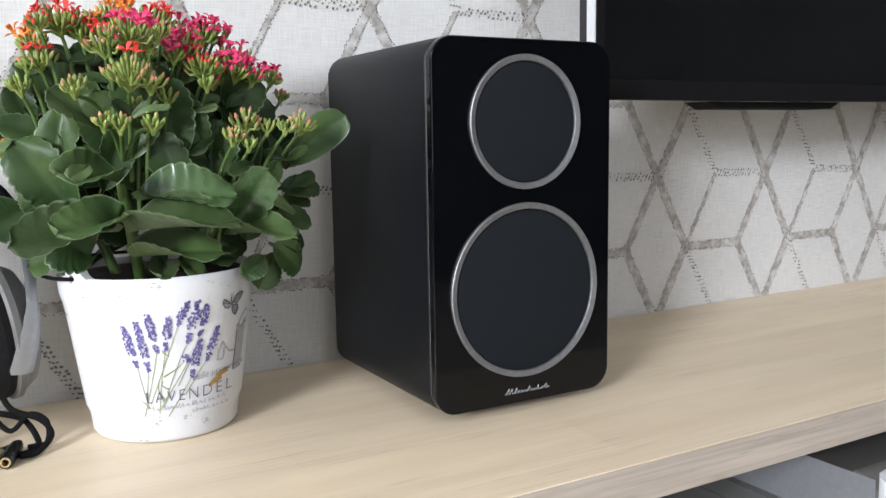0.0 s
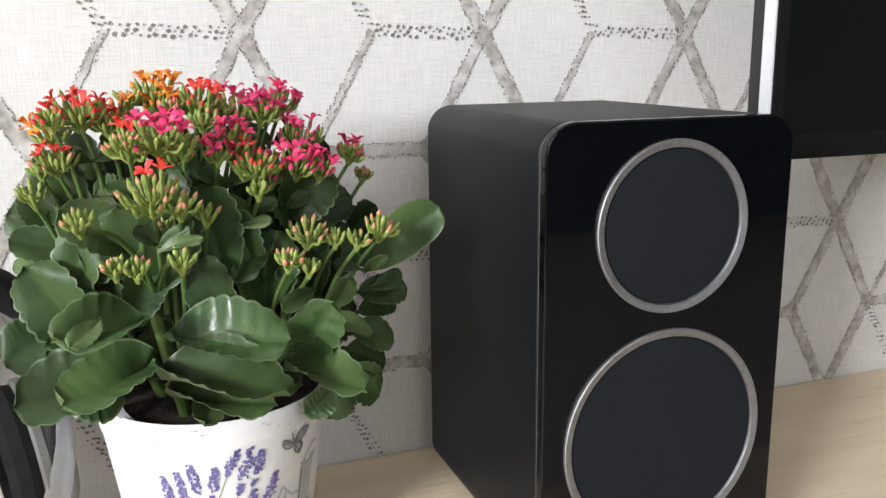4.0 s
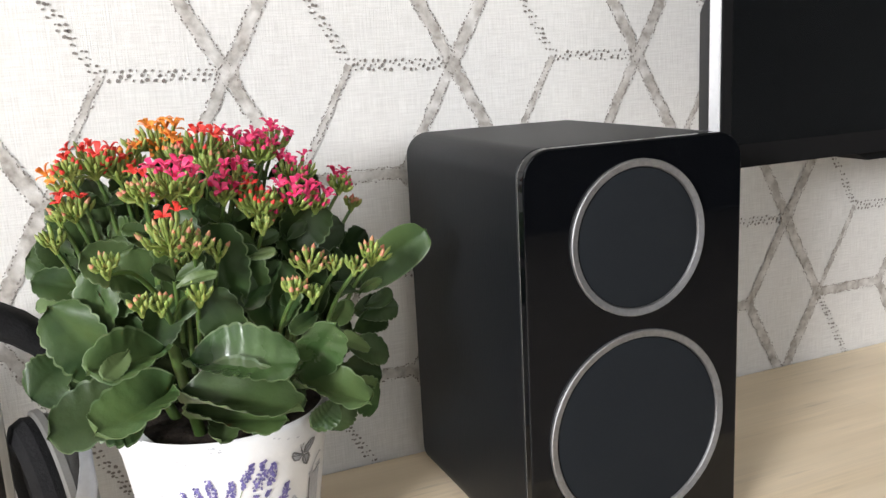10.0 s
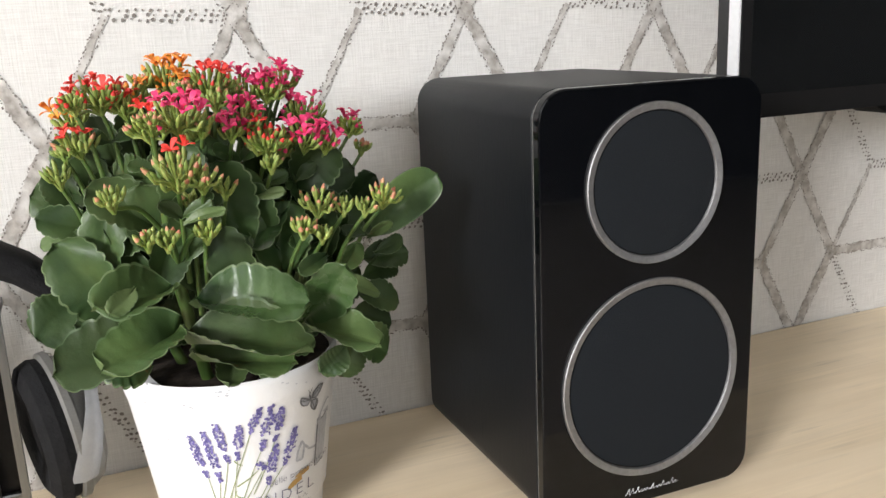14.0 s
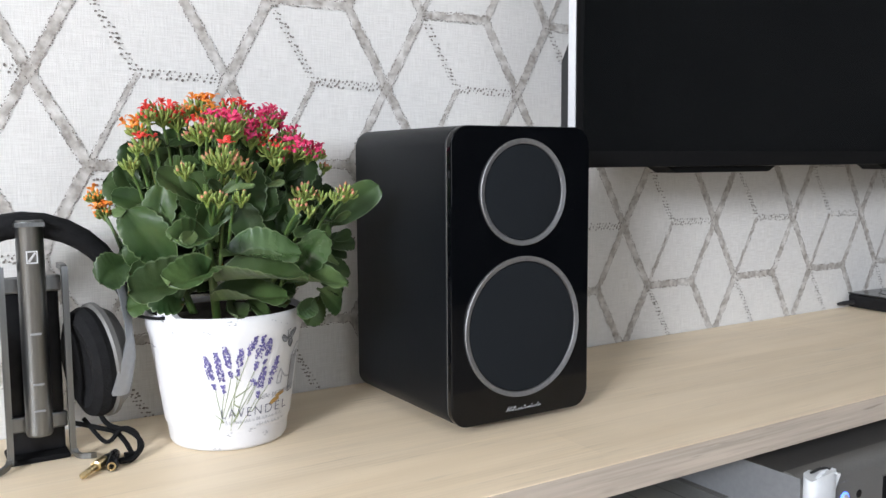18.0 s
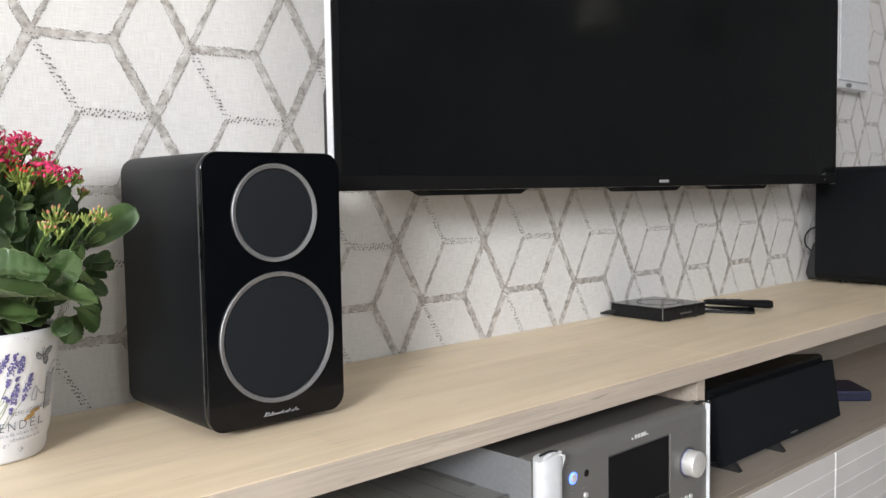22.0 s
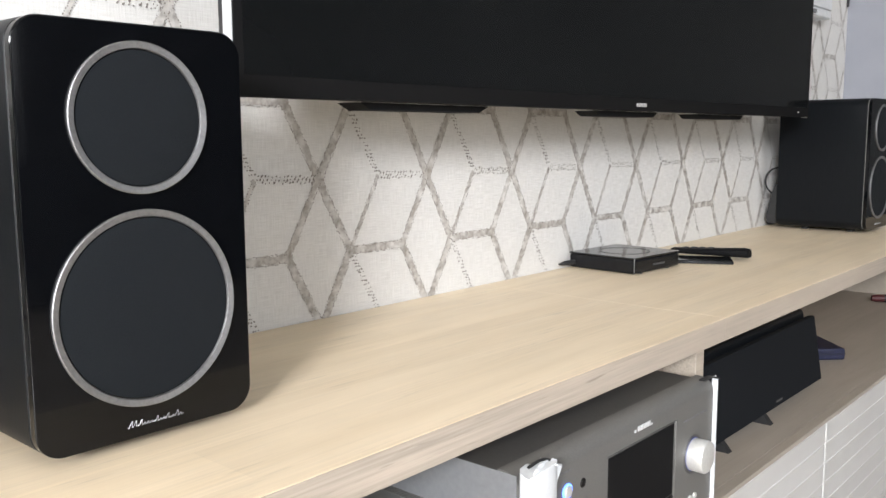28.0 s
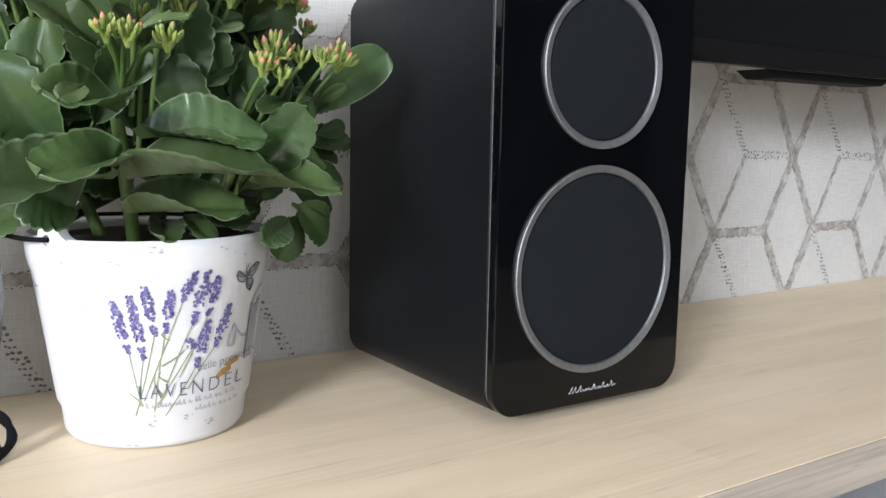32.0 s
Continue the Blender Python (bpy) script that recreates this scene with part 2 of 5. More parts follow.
M = {
    "paper": linen("wallpaper_linen", (0.630, 0.618, 0.597), (0.752, 0.742, 0.722)),
    "band": surface("wallpaper_band", (0.27, 0.245, 0.22), (0.52, 0.49, 0.455), 0.45, scale=130, bump=0.3, bump_scale=400, big=(0.80, 0.785, 0.76), big_scale=48),
    "dots": surface("wallpaper_dots", (0.15, 0.13, 0.115), (0.25, 0.23, 0.21), 0.5, scale=120),
    "grey_wall": surface("grey_painted_plaster", (0.27, 0.28, 0.315), (0.295, 0.305, 0.34), 0.8, scale=9, bump=0.2, bump_scale=260),
    "plaster": surface("off_white_plaster", (0.46, 0.45, 0.43), (0.52, 0.51, 0.49), 0.85, scale=8, bump=0.2, bump_scale=220),
    # unseen walls, coloured dark so that gloss fronts mirror a dim room
    "taupe": surface("dark_unseen_wall", (0.085, 0.087, 0.09), (0.105, 0.107, 0.11), 0.85, scale=5, bump=0.2, bump_scale=220),
    "ceiling": surface("white_ceiling_paint", (0.76, 0.76, 0.755), (0.81, 0.81, 0.80), 0.9, scale=6, bump=0.1),
    "oak": wood("bleached_oak_board", (0.875, 0.738, 0.545), (0.785, 0.645, 0.452), 0.46, 0.42, True),
    # same wood pattern, coloured darker and greyer than the board top
    "oak_edge": wood("darker_oak_edge", (0.50, 0.435, 0.36), (0.42, 0.36, 0.295), 0.5, 1.1),
    # taupe board print, its colour lowered to carry the shade inside the bays
    "carcass": wood("shaded_taupe_wood_print", (0.38, 0.335, 0.285), (0.33, 0.29, 0.24), 0.5, 0.35),
    "gloss_white": surface("white_lacquer", (0.82, 0.815, 0.80), (0.86, 0.855, 0.84), 0.25, scale=12, vary=0.03),
    "slat_grey": surface("pale_grey_lacquer", (0.53, 0.525, 0.51), (0.57, 0.565, 0.55), 0.35, scale=9, vary=0.02),
    "foam": surface("grey_white_foam", (0.60, 0.62, 0.645), (0.68, 0.70, 0.72), 0.42, scale=60, bump=0.2, bump_scale=500),
    "white": surface("white_plastic", (0.64, 0.655, 0.68), (0.72, 0.735, 0.755), 0.4, scale=60, bump=0.15, bump_scale=500),
    "floor": wood("pale_laminate_floor", (0.50, 0.44, 0.37), (0.40, 0.345, 0.285), 0.5, 1.2),
    "vinyl": surface("black_vinyl_veneer", (0.0034, 0.0044, 0.0058), (0.0060, 0.0072, 0.0090), 0.42, scale=500, stretch=(1, 1, 0.06), bump=0.12, bump_scale=900, spec=0.17),
    "piano": surface("black_piano_lacquer", (0.0017, 0.0020, 0.0028), (0.0023, 0.0027, 0.0036), 0.04, scale=20, rough_to=0.06, spec=0.30),
    "cloth": surface("dark_grille_cloth", (0.0078, 0.0098, 0.0122), (0.0118, 0.0142, 0.0172), 0.9, scale=900, bump=0.6, bump_scale=1600, spec=0.18),
    "dark_cloth": surface("black_grille_cloth", (0.0050, 0.0062, 0.0082), (0.0078, 0.0094, 0.0120), 0.9, scale=900, bump=0.6, bump_scale=1600, spec=0.18),
    "cream": surface("cream_lampshade_fabric", (0.74, 0.70, 0.60), (0.80, 0.76, 0.66), 0.85, scale=240, bump=0.3, bump_scale=600),
    "steel": surface("brushed_aluminium_ring", (0.27, 0.27, 0.277), (0.35, 0.35, 0.358), 0.50, 1.0, scale=300, bump=0.2, bump_scale=800),
    "silver": surface("satin_silver_paint", (0.74, 0.75, 0.77), (0.80, 0.81, 0.83), 0.3, 0.35, scale=200),
    "screen": surface("dark_screen_glass", (0.0054, 0.0060, 0.0064), (0.0066, 0.0072, 0.0076), 0.07, scale=6, rough_to=0.10, spec=0.20),
    "lens": surface("black_polished_plastic", (0.006, 0.006, 0.007), (0.009, 0.009, 0.010), 0.06, scale=30, rough_to=0.16, spec=0.6),
    "knob": surface("spun_aluminium_knob", (0.74, 0.74, 0.725), (0.82, 0.82, 0.80), 0.38, 0.6, scale=300),
    "deep_black": surface("dull_black_rubber", (0.004, 0.004, 0.0045), (0.006, 0.006, 0.0065), 0.7, scale=120, spec=0.15),
    "black": surface("matt_black_plastic", (0.012, 0.012, 0.013), (0.02, 0.02, 0.021), 0.5, scale=180, bump=0.15, bump_scale=900),
    "satin_black": surface("satin_black_plastic", (0.009, 0.009, 0.010), (0.013, 0.013, 0.014), 0.22, scale=90, spec=0.15),
    "leather": surface("black_leatherette", (0.005, 0.005, 0.006), (0.010, 0.010, 0.011), 0.75, spec=0.2, scale=120, bump=0.6, bump_scale=420),
    "titan": surface("titanium_grey_metal", (0.150, 0.147, 0.140), (0.180, 0.176, 0.168), 0.45, 0.35, scale=900, stretch=(0.35, 1, 1), bump=0.05, bump_scale=1500),
    "grey_metal": surface("grey_sheet_metal", (0.29, 0.30, 0.315), (0.325, 0.335, 0.35), 0.45, 0.5, scale=160, bump=0.15, bump_scale=600),
    "amp_metal": surface("grey_green_sheet_metal", (0.255, 0.26, 0.252), (0.295, 0.30, 0.292), 0.40, 0.45, scale=160, bump=0.1, bump_scale=600),
    "dark_metal": surface("dark_sheet_metal", (0.085, 0.083, 0.080), (0.105, 0.103, 0.100), 0.45, 0.3, scale=200),
    "stand": surface("brushed_nickel", (0.18, 0.183, 0.182), (0.24, 0.243, 0.242), 0.34, 1.0, scale=260, stretch=(1, 1, 0.05), bump=0.15, bump_scale=700),
    "gold": surface("gold_plating", (0.62, 0.48, 0.25), (0.72, 0.57, 0.32), 0.28, 1.0, scale=200),
    "navy": surface("navy_plastic", (0.007, 0.009, 0.030), (0.011, 0.013, 0.042), 0.45, scale=90),
    "red": surface("dark_red_rubber", (0.045, 0.007, 0.009), (0.075, 0.011, 0.013), 0.5, scale=150),
    "glaze": surface("crackled_white_glaze", (0.76, 0.76, 0.77), (0.83, 0.83, 0.84), 0.28, scale=26, bump=0.35, bump_scale=90, big=(0.66, 0.67, 0.72), big_scale=9, rough_to=0.5),
    "soil": surface("dark_potting_soil", (0.012, 0.008, 0.006), (0.05, 0.032, 0.022), 0.95, scale=160, bump=1.0, bump_scale=260),
    "stem": surface("fleshy_green_stem", (0.050, 0.098, 0.020), (0.095, 0.155, 0.038), 0.4, scale=50, subsurface=0.1),
    "bud": surface("green_flower_bud", (0.13, 0.20, 0.03), (0.33, 0.39, 0.11), 0.45, scale=160, vary=0.15, subsurface=0.1),
    "lilac": surface("lavender_print", (0.040, 0.036, 0.15), (0.23, 0.20, 0.48), 0.4, scale=420),
    "print_green": surface("green_print", (0.20, 0.26, 0.12), (0.36, 0.40, 0.25), 0.4, scale=150),
    "print_ink": surface("faded_navy_print", (0.06, 0.065, 0.12), (0.16, 0.17, 0.24), 0.4, scale=500),
    "print_pale": surface("pale_grey_print", (0.34, 0.35, 0.39), (0.52, 0.53, 0.57), 0.4, scale=300),
    "print_dark": surface("dark_grey_print", (0.07, 0.07, 0.075), (0.22, 0.22, 0.23), 0.4, scale=260),
    "print_ochre": surface("ochre_print", (0.36, 0.20, 0.05), (0.50, 0.32, 0.11), 0.4, scale=200),
    "blue_led": glow("blue_led", (0.10, 0.22, 1.0), 3.0),
    "blue_halo": glow("blue_halo", (0.06, 0.08, 0.30), 0.05),
    "grey_ink": surface("grey_legend_print", (0.30, 0.30, 0.30), (0.42, 0.42, 0.42), 0.5, scale=300),
}


def petal(name, a, b):
    return surface(name, a, b, 0.5, scale=130, subsurface=0.15, vary=0.12, bump=0.2, bump_scale=500)


M["orange"] = petal("orange_petal", (0.80, 0.20, 0.02), (0.90, 0.34, 0.05))
M["red_petal"] = petal("red_petal", (0.60, 0.022, 0.022), (0.76, 0.06, 0.04))
M["magenta"] = petal("magenta_petal", (0.60, 0.012, 0.095), (0.76, 0.06, 0.20))
M["pink"] = petal("pink_bud_tip", (0.50, 0.15, 0.11), (0.55, 0.31, 0.16))


def leaf_material():
    """Waxy succulent leaf: mottled green with paler veins, soft gloss."""
    m = surface("waxy_green_leaf", (0.015, 0.035, 0.010), (0.036, 0.067, 0.020), 0.34, scale=38, big=(0.070, 0.106, 0.034), big_scale=14, bump=0.6, bump_scale=110,
                rough_to=0.52, vary=0.38, subsurface=0.04, spec=0.25)
    return m


M["leaf"] = leaf_material()
M["leaf_gloss"] = surface("glossy_green_leaf", (0.018, 0.046, 0.014), (0.038, 0.078, 0.025), 0.20, scale=38, big=(0.062, 0.105, 0.036), big_scale=14, bump=0.45, bump_scale=130,
                          rough_to=0.34, vary=0.2, spec=0.6)
M["leaf_pale"] = surface("pale_green_leaf", (0.055, 0.100, 0.030), (0.095, 0.145, 0.048), 0.42, scale=38, big=(0.125, 0.170, 0.065), big_scale=16, bump=0.4, bump_scale=130, vary=0.2)
M["leaf_rim"] = surface("pale_leaf_margin", (0.050, 0.090, 0.034), (0.110, 0.150, 0.066), 0.4, scale=60, vary=0.2)
M["leaf_under"] = surface("pale_leaf_underside", (0.040, 0.072, 0.020), (0.075, 0.115, 0.038), 0.45, scale=45, bump=0.3, bump_scale=150, vary=0.25)

# ---------------------------------------------------------------- building helpers


def mesh_of(bm, name):
    bmesh.ops.recalc_face_normals(bm, faces=bm.faces)
    me = bpy.data.meshes.new(name)
    bm.to_mesh(me)
    bm.free()
    return me


def smooth(me, angle):
    me.polygons.foreach_set("use_smooth", [True] * len(me.polygons))
    me.set_sharp_from_angle(angle=radians(angle))


def part(name, bm, material, parent=None, label="", angle=22):
    """Links a bmesh as one mesh object, under a thing or a part if one is given."""
    me = mesh_of(bm, name)
    smooth(me, angle)
    me.materials.append(M[material])
    ob = new(name, me)
    if parent is not None:
        ob.parent = parent
    if label:
        tagged(ob, label)
    return ob


def thing(name, m, label, category, group="", kind=""):
    ob = new(name)
    ob.empty_display_size = 0.02
    ob.matrix_world = m
    return tagged(ob, label, category, group, kind)


def box(x0, x1, y0, y1, z0, z1, r=0.0, bm=None, seg=2):
    bm = bm or bmesh.new()
    made = bmesh.ops.create_cube(bm, size=1.0, matrix=Matrix.Translation(((x0 + x1) / 2, (y0 + y1) / 2, (z0 + z1) / 2)) @ Matrix.Diagonal((x1 - x0, y1 - y0, z1 - z0, 1)))
    if r:
        edges = list({e for v in made["verts"] for e in v.link_edges})
        bmesh.ops.bevel(bm, geom=edges, offset=r, segments=seg, affect="EDGES", profile=0.5)
    return bm


def rounded(w, h, r, n=8):
    """The outline of a rectangle with round corners, about its middle."""
    pts = []
    for cx, cy, a in ((w / 2 - r, h / 2 - r, 0), (-w / 2 + r, h / 2 - r, 90), (-w / 2 + r, -h / 2 + r, 180), (w / 2 - r, -h / 2 + r, 270)):
        for i in range(n + 1):
            b = radians(a + 90 * i / n)
            pts.append((cx + r * math.cos(b), cy + r * math.sin(b)))
    return pts


def loft(rings, bm=None, cap=True, closed=True):
    """Faces between rings of equally many points."""
    bm = bm or bmesh.new()
    rows = [[bm.verts.new(p) for p in ring] for ring in rings]
    n = len(rows[0])
    for a, b in zip(rows, rows[1:]):
        for i in range(n if closed else n - 1):
            bm.faces.new((a[i], a[(i + 1) % n], b[(i + 1) % n], b[i]))
    if cap:
        bm.faces.new(rows[0])
        bm.faces.new(rows[-1])
    return bm


def lathe(profile, m=Matrix(), n=48, bm=None):
    """A profile of (radius, height) turned about the local z axis."""
    bm = bm or bmesh.new()
    rows = []
    for r, z in profile:
        if r < 1e-6:
            rows.append([bm.verts.new(m @ Vector((0, 0, z)))])
        else:
            rows.append([bm.verts.new(m @ Vector((r * math.cos(2 * math.pi * i / n), r * math.sin(2 * math.pi * i / n), z))) for i in range(n)])
    for a, b in zip(rows, rows[1:]):
        for i in range(n):
            j = (i + 1) % n
            if len(a) == 1 and len(b) == 1:
                continue
            if len(a) == 1:
                bm.faces.new((a[0], b[i], b[j]))
            elif len(b) == 1:
                bm.faces.new((a[i], a[j], b[0]))
            else:
                bm.faces.new((a[i], a[j], b[j], b[i]))
    return bm


def tube(points, radius, n=8, bm=None, flat=None, up=(0, 0, 1), steps=0):
    """A round or flat bar swept along points; radius may be one number or one a point; flat: (half width, half thickness)."""
    pts = [Vector(p) for p in points]
    if steps:
        fine = []
        ext = [2 * pts[0] - pts[1], *pts, 2 * pts[-1] - pts[-2]]
        for a, b, c, d in zip(ext, ext[1:], ext[2:], ext[3:]):
            for i in range(steps):
                t = i / steps
                fine.append(0.5 * (2 * b + (c - a) * t + (2 * a - 5 * b + 4 * c - d) * t * t + (3 * b - a - 3 * c + d) * t**3))
        fine.append(pts[-1])
        pts = fine
    rings = []
    side = None
    for i, p in enumerate(pts):
        d = (pts[min(i + 1, len(pts) - 1)] - pts[max(i - 1, 0)]).normalized()
        if flat is not None:
            side = Vector(up)
            other = d.cross(side).normalized()
            w, t = flat
            rings.append([p + side * a + other * b for a, b in ((w, t), (-w, t), (-w, -t), (w, -t))])
            continue
        if side is None:
            side = d.cross(Vector((0.31, 0.2, 0.93))).normalized()
        side = (side - d * side.dot(d)).normalized()
        other = d.cross(side)
        r = radius if isinstance(radius, (int, float)) else float(np.interp(i / (len(pts) - 1), np.linspace(0, 1, len(radius)), radius))
        rings.append([p + r * (side * math.cos(2 * math.pi * k / n) + other * math.sin(2 * math.pi * k / n)) for k in range(n)])
    return loft(rings, bm)


def soup(name, verts, faces, material, parent=None):
    me = bpy.data.meshes.new(name)
    me.from_pydata(verts, [], faces)
    me.update()
    me.materials.append(M[material])
    ob = new(name, me)
    if parent is not None:
        ob.parent = parent
    return ob


# ---------------------------------------------------------------- the room
TOP, FLOOR, FRONT = 0.5961, -0.004, -0.4147
SHELF, FACE = 0.344, -0.421
LEFT, RIGHT, BACK, HIGH = -3.4, 4.6, -4.0, 2.55


def slab(name, b, material, label, category="wall"):
    ob = part(name, box(*b), material)
    return tagged(ob, label, category, kind="structure")


slab("floor", (LEFT - 0.2, RIGHT + 0.2, BACK - 0.2, 0.2, FLOOR - 0.1, FLOOR), "floor", "pale wood laminate floor with dark grain marks", "floor")
slab("ceiling", (LEFT - 0.2, RIGHT + 0.2, BACK - 0.2, 0.2, HIGH, HIGH + 0.12), "ceiling", "white painted ceiling", "ceiling")
wall = slab("wall_north", (LEFT - 0.2, 3.205, 0.0, 0.16, FLOOR, HIGH), "paper", "white linen wallpaper with a grey cube and hexagon pattern")
slab("wall_return", (3.205, 3.365, -0.275, 0.16, FLOOR, HIGH), "grey_wall", "plain blue-grey painted wall end")
slab("wall_beyond", (3.365, RIGHT + 0.2, 0.02, 0.16, FLOOR, HIGH), "plaster", "plain off-white plastered wall beyond the corner")
slab("wall_east", (RIGHT, RIGHT + 0.2, BACK, 0.02, FLOOR, HIGH), "taupe", "plain unseen wall, coloured dark to dim reflections")


def wall_with_opening(name, axis, at, thick, a0, a1, o0, o1, z0, z1, material, label):
    bm = bmesh.new()
    for lo, hi, b, t in ((a0, o0, FLOOR, HIGH), (o1, a1, FLOOR, HIGH), (o0, o1, FLOOR, z0), (o0, o1, z1, HIGH)):
        if axis == "x":
            box(at - thick, at, lo, hi, b, t, bm=bm)
        else:
            box(lo, hi, at - thick, at, b, t, bm=bm)
    return tagged(part(name, bm, material), label, "wall", kind="structure")


wall_with_opening("wall_west", "x", LEFT, 0.2, BACK, 0.0, -3.55, -2.15, 1.52, 2.50, "plaster", "off-white plastered wall with a wide window")
wall_with_opening("wall_south", "y", BACK, 0.2, LEFT - 0.2, RIGHT + 0.2, -0.3, 2.1, 0.7, 2.3, "taupe", "unseen wall, coloured dark, with an added window opening")


def window(name, axis, at, a0, a1, z0, z1):
    bm = bmesh.new()
    mids = [a0 + (a1 - a0) * i / 2 for i in range(3)]
    for c in mids:
        lo, hi = max(a0, c - 0.035), min(a1, c + 0.035)
        box(at - 0.06, at, lo, hi, z0, z1, 0.004, bm) if axis == "x" else box(lo, hi, at - 0.06, at, z0, z1, 0.004, bm)
    for z in (z0, z1 - 0.06):
        box(at - 0.058, at - 0.002, a0, a1, z, z + 0.06, 0.004, bm) if axis == "x" else box(a0, a1, at - 0.058, at - 0.002, z, z + 0.06, 0.004, bm)
    return tagged(part(name, bm, "white"), "white plastic window frame with two lights", "window", kind="structure")


window("window_1", "x", LEFT - 0.09, -3.55, -2.15, 1.52, 2.50)
# unseen frame, added around the fill lamp's opening
window("window_2", "y", BACK - 0.09, -0.3, 2.1, 0.7, 2.3)

# ---------------------------------------------------------------- wallpaper print
PITCH, ROW, X0, Z0 = 0.2141, 0.1995, 0.3755, 0.7845
QUARTER = 0.055
HANG = -0.005


def wallpaper():
    rng = random.Random(4)
    bands, dots = ([], []), ([], [])
    y_band, y_dot = -0.0006, -0.0010

    layer = [0]

    def quad(store, pts, y):
        v, f = store
        y -= layer[0] * 0.00002
        i = len(v)
        v.extend((x, y, z) for x, z in pts)
        f.append(tuple(range(i, i + len(pts))))

    def clear(x, z):
        return x < 3.203 and z > TOP - 0.01

    def blob(x, z, r, store, y, n=7, squeeze=1.0, turn=0.0):
        if store is bands:
            layer[0] = (layer[0] + 1) % 12
        if clear(x, z):
            c, s = math.cos(turn), math.sin(turn)
            pts = []
            for i in range(n):
                a = -2 * math.pi * i / n
                u, w = r * math.cos(a) * rng.uniform(0.85, 1.15), r * squeeze * math.sin(a) * rng.uniform(0.85, 1.15)
                pts.append((x + c * u - s * w, z + s * u + c * w))
            quad(store, pts, y)

    def strip(a, b, w, edge=True):
        (ax, az), (bx, bz) = a, b
        length = math.hypot(bx - ax, bz - az)
        dx, dz = (bx - ax) / length, (bz - az) / length
        layer[0] = (layer[0] + 1) % 12
        n = int(length / 0.0036)
        last = None
        for i in range(n + 1):
            s = length * i / n
            wob = 0.0007 * math.sin(s * 210 + ax * 900)
            lo, hi = -w / 2 * rng.uniform(0.66, 1.2) + wob, w / 2 * rng.uniform(0.66, 1.2) + wob
            p = ((ax + dx * s - dz * lo, az + dz * s + dx * lo), (ax + dx * s - dz * hi, az + dz * s + dx * hi))
            if last and clear(*p[0]) and clear(*last[0]) and clear(*p[1]):
                quad(bands, (last[0], last[1], p[1], p[0]), y_band)
            last = p
        if edge and max(az, bz) < 1.5:
            for side in (-1, 1):
                s = 0.004
                while s < length - 0.003:
                    o = side * (w / 2 + rng.uniform(-0.0014, 0.0012))
                    blob(ax + dx * s - dz * o, az + dz * s + dx * o, rng.uniform(0.0006, 0.0015), dots, y_dot, 6, 0.6, math.atan2(dz, dx) + rng.uniform(-0.8, 0.8))
                    s += rng.uniform(0.0018, 0.0044)

    def dotted(a, b, w):
        (ax, az), (bx, bz) = a, b
        length = math.hypot(bx - ax, bz - az)
        dx, dz = (bx - ax) / length, (bz - az) / length
        turn = math.atan2(dz, dx) + 1.0
        s = 0.003
        while s < length - 0.004:
            for o in (-1, 0, 1):
                if rng.random() < 0.92:
                    t = s + o * 0.0022 + rng.uniform(-0.0010, 0.0010)
                    q = o * w / 2.5 + rng.uniform(-0.0012, 0.0012)
                    blob(ax + dx * t - dz * q, az + dz * t + dx * q, rng.uniform(0.0010, 0.0021), dots, y_dot, 7, rng.uniform(0.5, 0.8), turn + rng.uniform(-0.4, 0.4))
            s += rng.choice((0.0052, 0.0058, 0.0062, 0.0074))

    for k in range(-9, 14):
        for m in range(-1, 9):
            x = X0 + PITCH * k
            z = Z0 + ROW * m + HANG * (x - 0.7)
            nx = x + PITCH
            up, down = z + ROW / 2, z - ROW / 2
            left, right = x + QUARTER, nx - QUARTER
            if z < TOP - ROW:
                continue
            strip((x, z), (left, up), 0.0125)
            strip((x, z), (left, down), 0.0125)
            strip((right, up), (nx, z), 0.0125)
            strip((right, down), (nx, z), 0.0105)
            strip((left, down), (right, down), 0.0115)
            c = (x + PITCH / 2 + 0.004, z + 0.003)
            strip(c, (left, down), 0.0062)
            if z < 1.45:
                dotted(c, (nx, z), 0.0095)
                dotted((left, up), c, 0.0085)
            blob(x, z, 0.0105, bands, y_band, 9)
            blob(left, down, 0.0085, bands, y_band, 9)
            blob(right, down, 0.0085, bands, y_band, 9)
    a = tagged(soup("pattern_band", *bands, "band", wall), "mottled grey-beige printed bands", kind="stuff")
    b = tagged(soup("pattern_dots", *dots, "dots", wall), "dark grey printed stitch dots", kind="stuff")
    return a, b


wallpaper()

# ---------------------------------------------------------------- media bench
worktop = thing("worktop", pose(0, 0, 0), "long bleached oak worktop over the media bench", "worktop")
for x0, x1 in ((-1.2, 1.3714), (1.3720, 3.201)):
    board = part("board", box(x0, x1, FRONT, -0.002, TOP - 0.032, TOP, 0.0003), "oak", worktop)
    part("edge_band", box(x0, x1, FRONT - 0.0012, FRONT - 0.0001, TOP - 0.0315, TOP - 0.001), "oak_edge", board, "grained front edge, darker than the board top")

bench = thing("media_bench", pose(1.0, 0, FLOOR), "low wooden media bench with open bays and white slatted drawers", "cabinet")
B = lambda x0, x1, y0, y1, z0, z1, r=0.001: box(x0 - 1.0, x1 - 1.0, y0, y1, z0 - FLOOR, z1 - FLOOR, r)
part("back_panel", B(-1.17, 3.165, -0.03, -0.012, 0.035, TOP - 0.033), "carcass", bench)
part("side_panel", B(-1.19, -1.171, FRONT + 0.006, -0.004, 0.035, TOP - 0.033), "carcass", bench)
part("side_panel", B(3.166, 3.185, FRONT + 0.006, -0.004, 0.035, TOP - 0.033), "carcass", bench)
